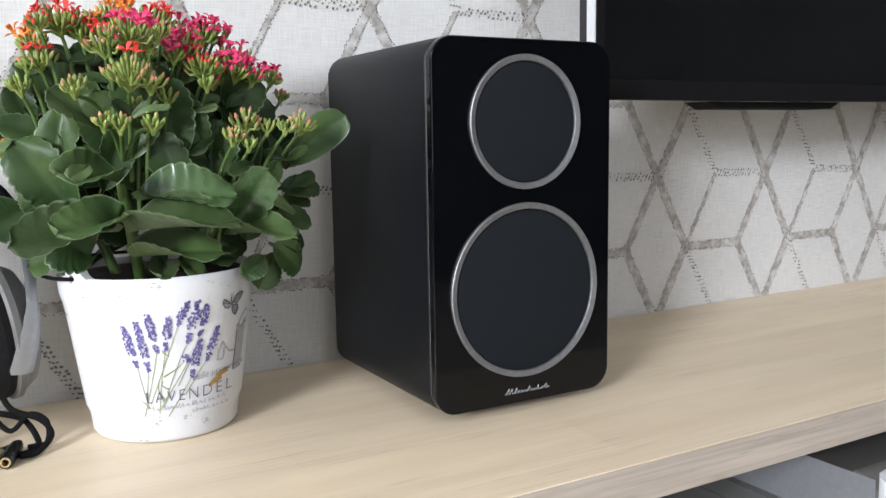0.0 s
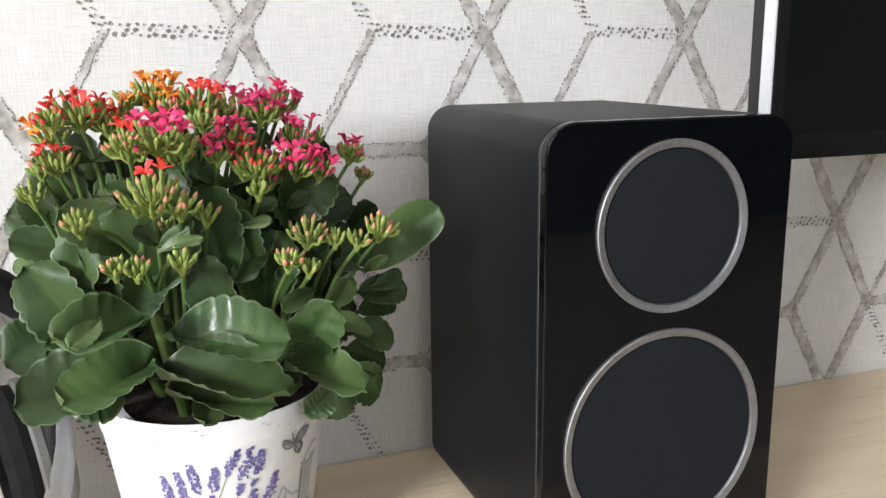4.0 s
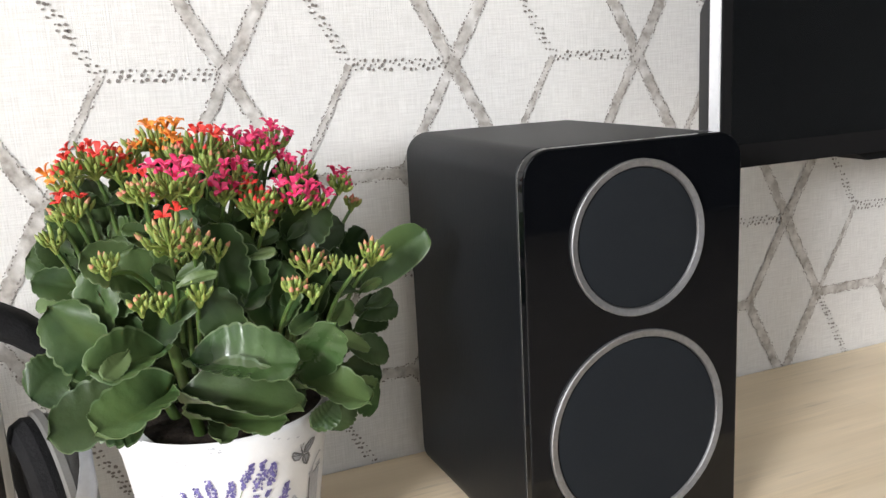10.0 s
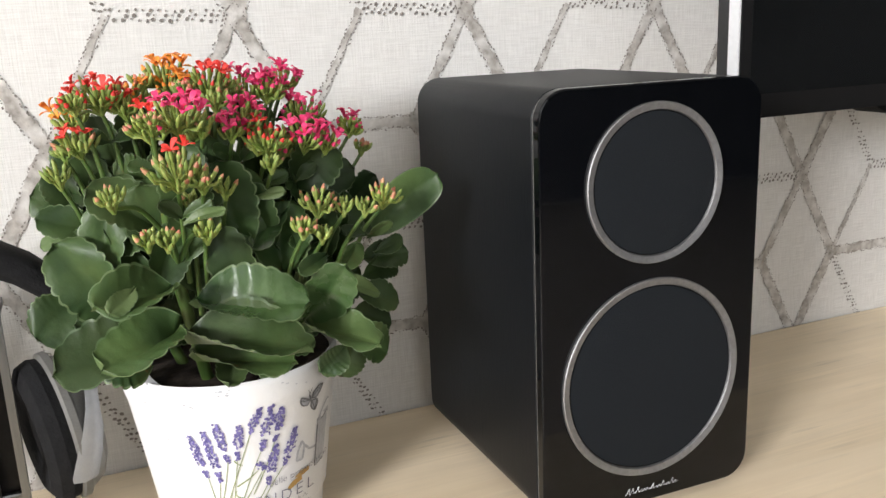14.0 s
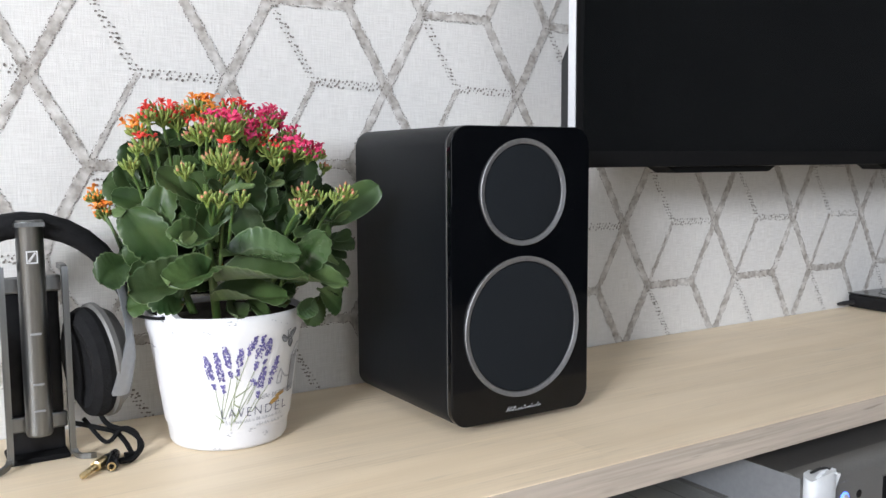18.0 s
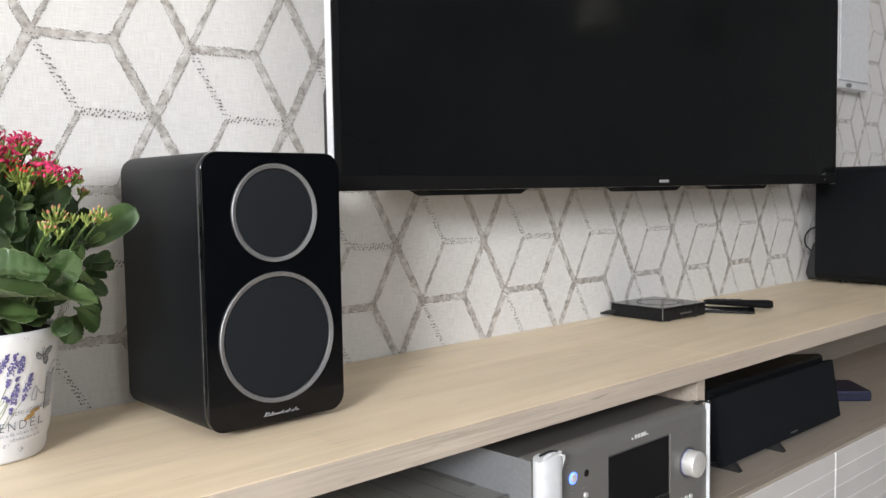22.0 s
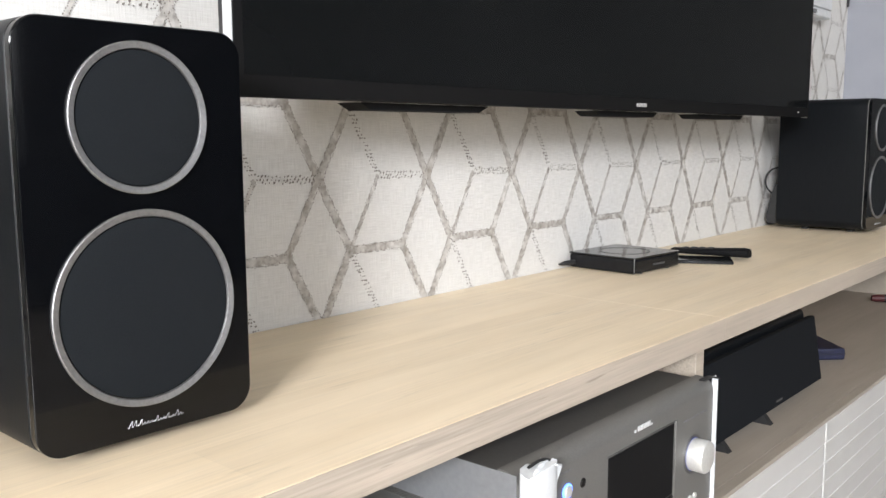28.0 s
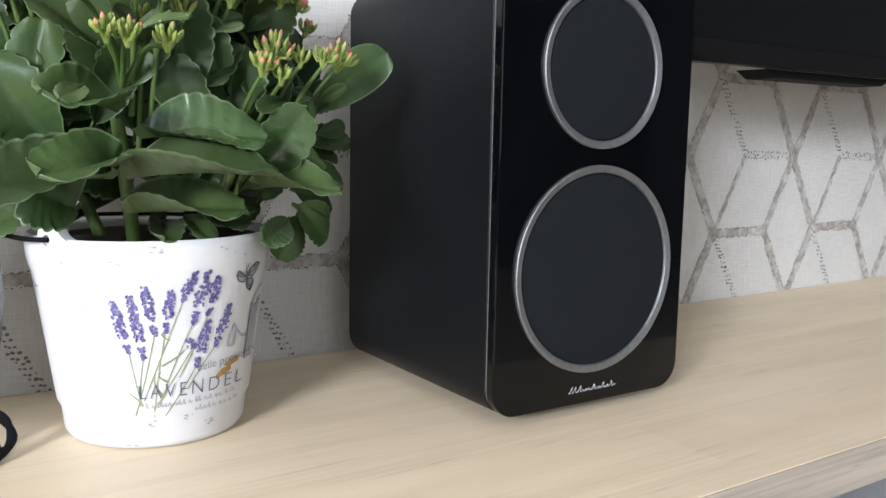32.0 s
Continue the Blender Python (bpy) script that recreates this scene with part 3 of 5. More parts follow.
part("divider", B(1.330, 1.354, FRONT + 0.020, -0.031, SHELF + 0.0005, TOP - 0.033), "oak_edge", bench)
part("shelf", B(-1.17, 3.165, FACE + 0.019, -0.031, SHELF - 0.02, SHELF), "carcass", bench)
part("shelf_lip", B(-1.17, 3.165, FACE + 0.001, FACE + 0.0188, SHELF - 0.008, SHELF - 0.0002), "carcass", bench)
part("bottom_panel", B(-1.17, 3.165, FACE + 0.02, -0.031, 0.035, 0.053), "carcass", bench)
part("plinth", B(-1.17, 3.165, FACE + 0.03, FACE + 0.045, FLOOR, 0.0345), "dark_metal", bench, "dark recessed plinth")
for i in range(-5, 5):
    x0, x1 = 1.365 + 0.4505 * i, 1.365 + 0.4505 * (i + 1)
    x1 = min(x1, 3.165)
    if x1 - x0 < 0.05:
        continue
    high = SHELF - 0.0085
    front = part("drawer_front", B(x0 + 0.001, x1 - 0.002, FACE + 0.0028, FACE + 0.018, 0.036, high), "gloss_white", bench, "white drawer front of narrow slats")
    n = 8
    step = (high - 0.038) / n
    first = part("slat", B(x0 + 0.003, x1 - 0.004, FACE + 0.0015, FACE + 0.0035, 0.0394, 0.0366 + step, 0.0004), "slat_grey", front)
    for j in range(1, n):
        slat = new("slat", first.data)
        slat.parent = front
        slat.location = (0, 0, step * j)

# ---------------------------------------------------------------- loudspeakers
SW, SH, SD = 0.1875, 0.3210, 0.222


def profile_y(w, h, r, y, n=8):
    return [(a, y, b + h / 2) for a, b in rounded(w, h, r, n)]


def loudspeaker():
    """Origin at the middle of the front's foot line; the front looks along -y."""
    sp = thing("loudspeaker", pose(0, 0, 0), "black bookshelf loudspeaker with gloss front and two round grilles", "loudspeaker", "pair of loudspeakers")
    base = 0.009
    up = lambda pts, dz=base: [(x, y, z + dz) for x, y, z in pts]
    rings = []
    for y, inset in ((0.0098, 0.0012), (0.0108, 0.0), (SD - 0.004, 0.0), (SD - 0.001, 0.0015), (SD, 0.004)):
        rings.append(up(profile_y(SW - 2 * inset, SH - 2 * inset, 0.021 - inset, y), base + inset))
    part("cabinet", loft(rings), "vinyl", sp, "satin black veneered cabinet", 35)
    # strip in the seam, its grey painting the bright highlight along the edge
    part("seam_highlight", loft([up(profile_y(SW - 0.0016, SH - 0.0016, 0.0202, y), base + 0.0008) for y in (0.0081, 0.0100)]), "titan", sp, "thin seam strip, grey as an edge highlight")
    rings = []
    for y, inset in ((0.0, 0.0013), (0.0002, 0.0007), (0.0006, 0.0002), (0.0012, 0.0), (0.0076, 0.0), (0.0082, 0.0006)):
        rings.append(up(profile_y(SW - 2 * inset, SH - 2 * inset, 0.021 - inset, y, 12), base + inset))
    part("front_baffle", loft(rings), "piano", sp, "piano black lacquered front", 9)
    turn = Matrix.Rotation(radians(90), 4, "X")
    for kind, z, r in (("tweeter", 0.2590, 0.0580), ("woofer", 0.1112, 0.0781)):
        m = Matrix.Translation((0, 0, z)) @ turn
        ring = [(r, -0.001), (r, 0.0022), (r - 0.0008, 0.0028), (r - 0.0052, 0.0020), (r - 0.0060, 0.0006), (r - 0.0060, -0.001)]
        part(kind + "_ring", lathe(ring, m, 96), "steel", sp, "bright aluminium ring", 30)
        rr = r - 0.0061
        part(kind + "_grille", lathe([(0, 0.0030), (rr * 0.5, 0.0028), (rr * 0.85, 0.0020), (rr * 0.985, 0.0008), (rr, -0.001)], m, 72), "cloth", sp, "dark cloth grille")
    bm = bmesh.new()
    for x0, humps in ((-0.0225, (0.0046, 0.0042)), (-0.0140, (0.0044, 0.0018, 0.0019, 0.0018)), (0.0000, (0.0040, 0.0017, 0.0018, 0.0040)), (0.0150, (0.0018, 0.0042, 0.0018))):
        x, line = x0, [(x0 - 0.0008, 0.0192)]
        for h in humps:
            w = 0.0030 if h < 0.003 else 0.0036
            line += [(x, 0.0186), (x + 0.35 * w + 0.30 * h, 0.0186 + 0.92 * h), (x + 0.50 * w + 0.32 * h, 0.0186 + h), (x + 0.62 * w + 0.16 * h, 0.0186 + 0.4 * h), (x + 0.85 * w, 0.0187)]
            x += w
        line.append((x + 0.0012, 0.0196))
        tube([(a, -0.0005, b) for a, b in line], [0.00024, 0.00013, 0.00020, 0.00012], 5, bm, steps=3)
    part("badge", bm, "silver", sp, "small silver script badge")
    for fx in (-0.042, 0.042):
        for fy in (0.05, SD - 0.06):
            part("rubber_foot", lathe([(0, 0), (0.009, 0), (0.010, 0.002), (0.009, 0.0085), (0, 0.0085)], Matrix.Translation((fx, fy, 0)), 20), "black", sp)
    part("terminal_panel", box(-0.05, 0.05, SD - 0.001, SD + 0.006, 0.03, 0.11, 0.002), "black", sp)
    return sp


speaker = loudspeaker()
speaker.matrix_world = pose(0.6122, -0.2662, TOP, 0, 0, -0.2)
twin = copy_thing(speaker, pose(2.620, -0.2743, TOP, 0, 0, -1.4))
part("cable_cover", loft([[(x, y, z) for x, y, z in ((-0.075, SD + 0.001, z), (-0.03, SD + 0.001, z), (-0.03, SD + d, z), (-0.075, SD + d, z))] for z, d in ((0.012, 0.028), (0.025, 0.034), (0.06, 0.027), (0.108, 0.015), (0.115, 0.010))]), "black", twin)
part("loudspeaker_cable", tube([(-0.06, SD + 0.020, 0.085), (-0.080, SD + 0.031, 0.105), (-0.082, SD + 0.034, 0.130), (-0.070, SD + 0.024, 0.152), (-0.03, SD + 0.008, 0.160)], 0.0022, 8, steps=6), "black", twin)

# ---------------------------------------------------------------- television
tv = thing("television", pose(1.5775, -0.1686, 0.879), "large wall-mounted flat television, switched off", "television")
TW, TH = 1.619, 0.935

for sx in (-1, 1):
    a, b = sorted((sx * TW / 2, sx * (TW / 2 - 0.004)))
    part("side_strip", box(a, b, 0.0003, 0.0135, 0.0, TH, 0.0008), "silver", tv, "bright silver side strip")
part("frame", box(-TW / 2 + 0.0042, TW / 2 - 0.0042, 0.0042, 0.0133, 0.0005, TH - 0.001, 0.0008), "satin_black", tv)
part("bezel", box(-TW / 2 + 0.0018, TW / 2 - 0.0018, -0.0018, 0.004, 0.001, TH - 0.002, 0.0012), "deep_black", tv, "narrow gloss black bezel")
part("screen", box(-TW / 2 + 0.012, TW / 2 - 0.012, -0.0024, 0.002, 0.022, TH - 0.012, 0.0004), "screen", tv, "dark glass screen")
part("back_panel", box(-TW / 2 + 0.030, TW / 2 - 0.030, 0.0136, 0.024, 0.006, TH - 0.01, 0.003), "black", tv)
part("back_cover", loft([[(x * w, y, z) for x, z in ((-1, 0.006), (1, 0.006), (1, h), (-1, h))] for w, y, h in ((TW / 2 - 0.022, 0.0242, 0.185), (TW / 2 - 0.024, 0.040, 0.165), (TW / 2 - 0.028, 0.060, 0.140))]), "black", tv, "deeper lower back cover")
part("wall_bracket", box(-0.3, 0.3, 0.060, 0.166, 0.25, 0.65, 0.004), "black", tv)
for x0, x1 in ((0.947, 1.183), (1.453, 1.662), (1.817, 2.038)):
    a, b = x0 - 1.577, x1 - 1.577
    pts = [(a, 0.0), (a + 0.018, -0.0085), (b - 0.018, -0.0085), (b, 0.0)]
    part("underside_foot", loft([[(x, y, z) for x, z in pts] for y in (0.012, 0.050)]), "deep_black", tv)
bm = bmesh.new()
for i, w in enumerate((0.0062, 0.007, 0.0075, 0.007)):
    box(-0.0165 + 0.0086 * i, -0.0165 + 0.0086 * i + w, -0.0030, -0.0018, 0.0078, 0.0135, 0.0002, bm)
part("badge", bm, "grey_ink", tv, "small silver maker's badge")
part("status_light", box(0.737, 0.741, -0.0028, -0.0018, 0.010, 0.013), "grey_ink", tv)

# ---------------------------------------------------------------- hi-fi in the left bay
rc = thing("av_receiver", pose(1.071, -0.443, SHELF + 0.033), "titanium-grey stereo receiver with white edge guards on the shelf", "receiver")
RW = 0.412
part("case", box(-RW / 2, RW / 2 - 0.004, 0.0245, 0.335, 0.008, 0.1590, 0.002), "dark_metal", rc, "dark steel case top")
part("side_plate", box(-RW / 2 - 0.0014, -RW / 2 - 0.0003, 0.0022, 0.334, 0.006, 0.1595, 0.0004), "grey_metal", rc, "lighter grey side plate")
rings = [[(x, y, z) for x, z in ((-RW / 2, 0.005), (RW / 2, 0.005), (RW / 2, zt), (-RW / 2, zt))] for y, zt in ((0.0, 0.146), (0.0006, 0.1495), (0.0030, 0.1545), (0.0075, 0.1585), (0.014, 0.1607), (0.024, 0.1612))]
part("faceplate", loft(rings), "titan", rc, "brushed titanium faceplate with a rolled top edge", 50)
part("display", box(-0.050, 0.099, -0.0012, 0.004, 0.044, 0.131, 0.002), "deep_black", rc, "dark display window")
part("display_strip", box(-0.050, 0.099, -0.0018, 0.004, 0.024, 0.0435, 0.001), "satin_black", rc)
part("display_frame", box(0.0995, 0.1040, -0.0030, 0.003, 0.040, 0.133, 0.001), "titan", rc, "raised lip beside the display")
part("display_frame", box(-0.052, 0.0992, -0.0016, 0.003, 0.1314, 0.1328, 0.0005), "dark_metal", rc)
turn = Matrix.Rotation(radians(90), 4, "X")


def knob_at(name, x, z, r, depth, material, label="", parent=rc):
    m = Matrix.Translation((x, 0, z)) @ turn
    return part(name, lathe([(0, depth), (r * 0.8, depth), (r * 0.95, depth - r * 0.06), (r, depth - r * 0.16), (r, 0.0), (r * 1.05, -0.001)], m, 40), material, parent, label, 35)


volume = knob_at("volume_knob", 0.152, 0.078, 0.0200, 0.021, "knob", "satin silver volume knob")
part("collar", lathe([(0.0200, 0.0), (0.0240, 0.0006), (0.0245, -0.0005)], Matrix.Translation((0.152, 0, 0.078)) @ turn, 40), "dark_metal", volume)
part("lit_ring", lathe([(0.0201, 0.0006), (0.0201, 0.0011), (0.0208, 0.0011), (0.0208, 0.0006)], Matrix.Translation((0.152, 0, 0.078)) @ turn, 48), "blue_halo", volume, "thin glowing blue ring")
power = knob_at("power_button", -0.127, 0.120, 0.0060, 0.003, "knob")
part("lit_ring", lathe([(0.0062, -0.0005), (0.0062, 0.0012), (0.0082, 0.0012), (0.0082, -0.0005)], Matrix.Translation((-0.127, 0, 0.120)) @ turn, 32), "blue_led", power, "glowing blue ring")
knob_at("remote_sensor", -0.098, 0.120, 0.0052, 0.0006, "satin_black")
knob_at("round_button", -0.101, 0.091, 0.0038, 0.003, "knob")
knob_at("round_button", -0.101, 0.072, 0.0072, 0.004, "titan")
for dx, dz in ((-0.019, 0.0), (0.019, 0.0), (0, -0.021)):
    knob_at("round_button", -0.101 + dx, 0.072 + dz, 0.0040, 0.003, "knob")
for i in range(3):
    knob_at("round_button", 0.134 + 0.0125 * i, 0.023, 0.0038, 0.0025, "knob")
bm = bmesh.new()
for i, (w, h) in enumerate(((0.003, 0.003), (0.0052, 0.0055), (0.0052, 0.0055), (0.007, 0.0055), (0.0052, 0.0055), (0.003, 0.0018))):
    box(0.005 + 0.0074 * i, 0.005 + 0.0074 * i + w, -0.0009, 0.0004, 0.1435, 0.1435 + h, 0.0002, bm)
part("badge", bm, "silver", rc, "raised silver maker's badge")
bm = bmesh.new()
for x, z, n in ((0.124, 0.124, 3), (0.146, 0.124, 4), (0.170, 0.124, 4), (-0.140, 0.140, 4), (-0.134, 0.1005, 3), (-0.108, 0.1005, 4)):
    for i in range(n):
        box(x + 0.0048 * i, x + 0.0048 * i + 0.0036, -0.0006, 0.0003, z, z + 0.0020, bm=bm)
tagged(part("legend", bm, "print_dark", rc), kind="stuff")
for x in (-0.15, 0.15):
    for y in (0.06, 0.28):
        part("foot", lathe([(0, 0), (0.016, 0), (0.017, 0.003), (0.016, 0.0415), (0, 0.0415)], Matrix.Translation((x, y, -0.033)), 20), "black", rc)


def torn_guard(x0, x1, y0, y1, top, seed, bm=None):
    """A foam edge guard with a bulging front and a torn upper end."""
    rng = random.Random(seed)
    rings = []
    n = 14
    for k in range(13):
        z = 0.003 + (top - 0.003) * k / 12
        ring = []
        for i in range(n):
            a = 2 * math.pi * i / n
            ex = max(-1, min(1, 1.18 * math.cos(a)))
            ey = max(-1, min(1, 1.18 * math.sin(a)))
            jag = rng.uniform(-0.006, 0.0025) if k == 12 else rng.uniform(-0.002, 0.001) if k == 11 else 0
            ring.append(((x0 + x1) / 2 + ex * (x1 - x0) / 2 * (1 + rng.uniform(-0.006, 0.006)), (y0 + y1) / 2 + ey * (y1 - y0) / 2, z + jag))
        rings.append(ring)
    return loft(rings)


guard = part("edge_guard", torn_guard(-RW / 2 - 0.003, -RW / 2 + 0.041, -0.018, 0.002, 0.1655, 3), "foam", rc, "white foam edge guard, torn at its top", 60)
part("torn_flap", tube([(-RW / 2 + 0.031, -0.017, 0.166), (-RW / 2 + 0.040, -0.015, 0.163), (-RW / 2 + 0.0435, -0.010, 0.152), (-RW / 2 + 0.043, -0.006, 0.138)], 0.003, flat=(0.004, 0.0007), up=(0.2, -0.97, 0), steps=5), "foam", guard)
part("torn_lining", tube([(-RW / 2 + 0.010, -0.003, 0.166), (-RW / 2 + 0.030, -0.002, 0.1668), (-RW / 2 + 0.041, -0.004, 0.164), (-RW / 2 + 0.0425, -0.003, 0.156)], 0.0016, 7, steps=5), "black", guard, "black lining showing at the tear")
for k, (fx, fz) in enumerate(((0.008, 0.166), (0.020, 0.167), (0.032, 0.166))):
    part("torn_shred", loft([[(-RW / 2 + fx + d * w, -0.014 + 0.004 * k + e, fz - 0.004 + h) for d, e in ((-1, -0.0006), (1, -0.0006), (1, 0.0006), (-1, 0.0006))] for w, h in ((0.006, 0.0), (0.0045, 0.004), (0.0012, 0.0065 - 0.001 * k))]), "foam", guard)
guard = part("edge_guard", torn_guard(RW / 2 - 0.0005, RW / 2 + 0.0042, -0.0045, 0.003, 0.1625, 5), "foam", rc, "thin white edge guard", 60)
part("torn_flap", tube([(RW / 2 - 0.026, 0.004, 0.163), (RW / 2 - 0.016, -0.003, 0.167), (RW / 2 - 0.004, -0.006, 0.163)], 0.003, flat=(0.004, 0.0009), up=(0, 1, 0), steps=4), "black", guard, "black lining showing at the tear")

amp = thing("power_amplifier", pose(0.6665, -0.404, SHELF + 0.028), "grey metal amplifier with slotted top on the shelf", "amplifier")
part("case", box(-0.211, 0.211, 0.006, 0.32, 0.010, 0.112, 0.002), "amp_metal", amp)
part("faceplate", box(-0.2165, 0.2165, 0.0, 0.0055, 0.008, 0.114, 0.0015), "titan", amp)
part("case_edge", box(0.2112, 0.2160, 0.004, 0.016, 0.010, 0.1175, 0.0012), "titan", amp, "pale upright corner piece")
rows = bmesh.new()
for k in range(7):
    for i in range(34):
        box(0.150 - 0.048 * k, 0.1512 - 0.048 * k, 0.030 + 0.0042 * i, 0.0328 + 0.0042 * i, 0.1117, 0.1123, bm=rows)
tagged(part("vent_slot", rows, "dark_metal", amp, "fine dotted slots in the top"), kind="stuff")
ribs = bmesh.new()
for i in range(60):
    box(0.186, 0.209, 0.060 + 0.0042 * i, 0.0624 + 0.0042 * i, 0.1118, 0.1130, bm=ribs)
tagged(part("cooling_rib", ribs, "titan", amp, "fine ribs along the case edge"), kind="stuff")
for x in (-0.17, 0.17):
    for y in (0.05, 0.27):
        part("foot", lathe([(0, 0), (0.016, 0), (0.017, 0.003), (0.016, 0.0385), (0, 0.0385)], Matrix.Translation((x, y, -0.028)), 20), "black", amp)

# ---------------------------------------------------------------- right bay
cs = thing("centre_loudspeaker", pose(1.758, -0.347, SHELF), "black centre loudspeaker with full cloth grille tilted on feet", "loudspeaker")
tilt = Matrix.Rotation(radians(-9), 4, "X")


def slanted(x0, x1, y0, y1, z0, z1, r):
    bm = box(x0, x1, y0, y1, z0, z1, r)
    bmesh.ops.transform(bm, matrix=Matrix.Translation((0, 0, 0.0155)) @ tilt, verts=bm.verts)
    return bm


part("cabinet", slanted(-0.246, 0.246, 0.016, 0.200, 0.004, 0.143, 0.008), "vinyl", cs)
part("grille", slanted(-0.255, 0.255, 0.0, 0.0155, 0.0, 0.127, 0.003), "dark_cloth", cs, "black cloth grille")
bm = bmesh.new()
for i in range(5):
    b = box(0.014 + 0.0060 * i, 0.0186 + 0.0060 * i, -0.0008, 0.0004, 0.008, 0.0115, 0.0002)
    bmesh.ops.transform(b, matrix=Matrix.Translation((0, 0, 0.0155)) @ tilt, verts=b.verts)
    tmp = bpy.data.meshes.new("badge")
    b.to_mesh(tmp)
    b.free()
    bm.from_mesh(tmp)
    bpy.data.meshes.remove(tmp)
part("badge", bm, "dark_metal", cs, "small grey maker's badge")
for x in (-0.215, -0.040):
    part("foot", loft([[(x + d, y, z) for y, z in ((-0.012, 0), (0.09, 0), (0.09, 0.010), (0.004, 0.019))] for d in (-0.007, 0.007)]), "black", cs)

drive = thing("navy_case", pose(2.232, -0.203, SHELF, 0, 0, -46), "flat navy-blue plastic case lying on the shelf", "case")
part("body", box(-0.10, 0.10, -0.065, 0.065, 0.0, 0.026, 0.004), "navy", drive)
part("lid_seam", box(-0.101, 0.101, -0.066, 0.066, 0.013, 0.0145, 0.0005), "black", drive)

stick = thing("folding_grip", pose(3.088, -0.302, SHELF + 0.0125, 0, 0, -58), "black folding hand grip with a dark red end", "tool")
ax = Matrix.Rotation(radians(90), 4, "Y")
part("grip", lathe([(0, -0.14), (0.009, -0.138), (0.0115, -0.12), (0.0115, 0.01), (0.012, 0.03), (0.008, 0.05), (0, 0.05)], ax, 24), "black", stick)
part("end_cap", lathe([(0, -0.155), (0.008, -0.154), (0.0108, -0.1405), (0.0121, -0.095), (0.0116, -0.094)], ax, 24), "red", stick, "dark red rubber end")
part("rod", lathe([(0, 0.05), (0.006, 0.05), (0.006, 0.125), (0, 0.125)], ax, 16), "black", stick)
part("clamp", lathe([(0, -0.012), (0.009, -0.012), (0.010, 0.03), (0.006, 0.034), (0, 0.034)], Matrix.Translation((0.075, 0, 0)), 16), "black", stick)
part("clamp_knob", lathe([(0, -0.016), (0.012, -0.016), (0.013, 0.012), (0, 0.012)], Matrix.Translation((0.108, 0, 0)) @ Matrix.Rotation(radians(90), 4, "X"), 16), "black", stick)

# ---------------------------------------------------------------- small things on the worktop
stb = thing("set_top_box", pose(1.687, -0.084, TOP, 0, 0, -4), "small black set-top box with glossy top", "media box")
part("body", box(-0.076, 0.076, -0.070, 0.070, 0.002, 0.0275, 0.004), "satin_black", stb)
part("top_plate", box(-0.0765, 0.0765, -0.0705, 0.0705, 0.0277, 0.0305, 0.001), "lens", stb, "glossy black top plate")
part("round_mark", lathe([(0.0445, 0.0304), (0.0447, 0.0310), (0.0463, 0.0310), (0.0465, 0.0304)], n=64), "dark_metal", stb, "thin grey circle on the top plate")
part("corner_trim", box(-0.0769, -0.0755, -0.0709, -0.0695, 0.003, 0.0303, 0.0004), "steel", stb)
bm = bmesh.new()
for i in range(9):
    box(-0.016 + 0.0045 * i, -0.013 + 0.0045 * i, -0.0707, -0.0695, 0.012, 0.0155, bm=bm)
part("badge", bm, "dark_metal", stb)
part("cable_plug", tube([(-0.072, 0.058, 0.012), (-0.096, 0.064, 0.011), (-0.111, 0.067, 0.010)], [0.005, 0.0045, 0.002], 10), "black", stb)
for dx in (-0.045, 0.045):
    for dy in (-0.06, 0.06):
        part("foot", lathe([(0, 0), (0.006, 0), (0.006, 0.0025), (0, 0.0025)], Matrix.Translation((dx, dy, 0)), 12), "black", stb)

phone = thing("phone", pose(1.838, -0.152, TOP, 0, 0, -62), "slim black phone lying flat on the worktop", "phone")
part("body", box(-0.07, 0.07, -0.034, 0.034, 0.0, 0.0062, 0.002), "satin_black", phone)
part("screen", box(-0.068, 0.068, -0.032, 0.032, 0.0060, 0.0068, 0.0003), "screen", phone, "glossy dark screen")
part("edge_trim", box(-0.0706, -0.0695, -0.030, -0.020, 0.001, 0.0055, 0.0003), "silver", phone)
remote = thing("remote_control", pose(1.900, -0.160, TOP + 0.007, 0, 0, -83), "slim black remote control resting on the phone", "remote control")
pts = []
for x, w, h in ((-0.082, 0.011, 0.006), (-0.080, 0.014, 0.009), (-0.04, 0.017, 0.011), (0.02, 0.017, 0.014), (0.062, 0.017, 0.017), (0.072, 0.015, 0.015), (0.074, 0.011, 0.011)):
    pts.append([(x, a, max(0.0, b + h / 2)) for a, b in rounded(w * 2, h, h * 0.42, 5)])
part("body", loft(pts), "deep_black", remote)
for i in range(4):
    for j in (-0.008, 0.0, 0.008):
        part("button", box(-0.06 + 0.017 * i, -0.05 + 0.017 * i, j - 0.0025, j + 0.0025, 0.006, 0.0118 + 0.0009 * i, 0.0006), "black", remote)

# ---------------------------------------------------------------- beyond the corner, and on the far wall
panel = thing("wall_panel", pose(2.845, 0, 1.165), "white wall-mounted box with a small dark catch", "wall box")
part("case", box(-0.16, 0.062, -0.045, -0.0012, 0.0, 0.62, 0.004), "white", panel)
part("door", box(-0.155, 0.052, -0.0505, -0.0455, 0.022, 0.61, 0.003), "white", panel)
part("catch", box(-0.105, -0.080, -0.053, -0.0455, 0.004, 0.014, 0.001), "print_dark", panel)
strip = thing("picture_frame", pose(3.178, -0.002, 1.232), "narrow black frame edge hanging at the wall's end", "frame")
part("rail", box(0.006, 0.009, -0.008, 0.0, 0.0, 0.168, 0.001), "black", strip)
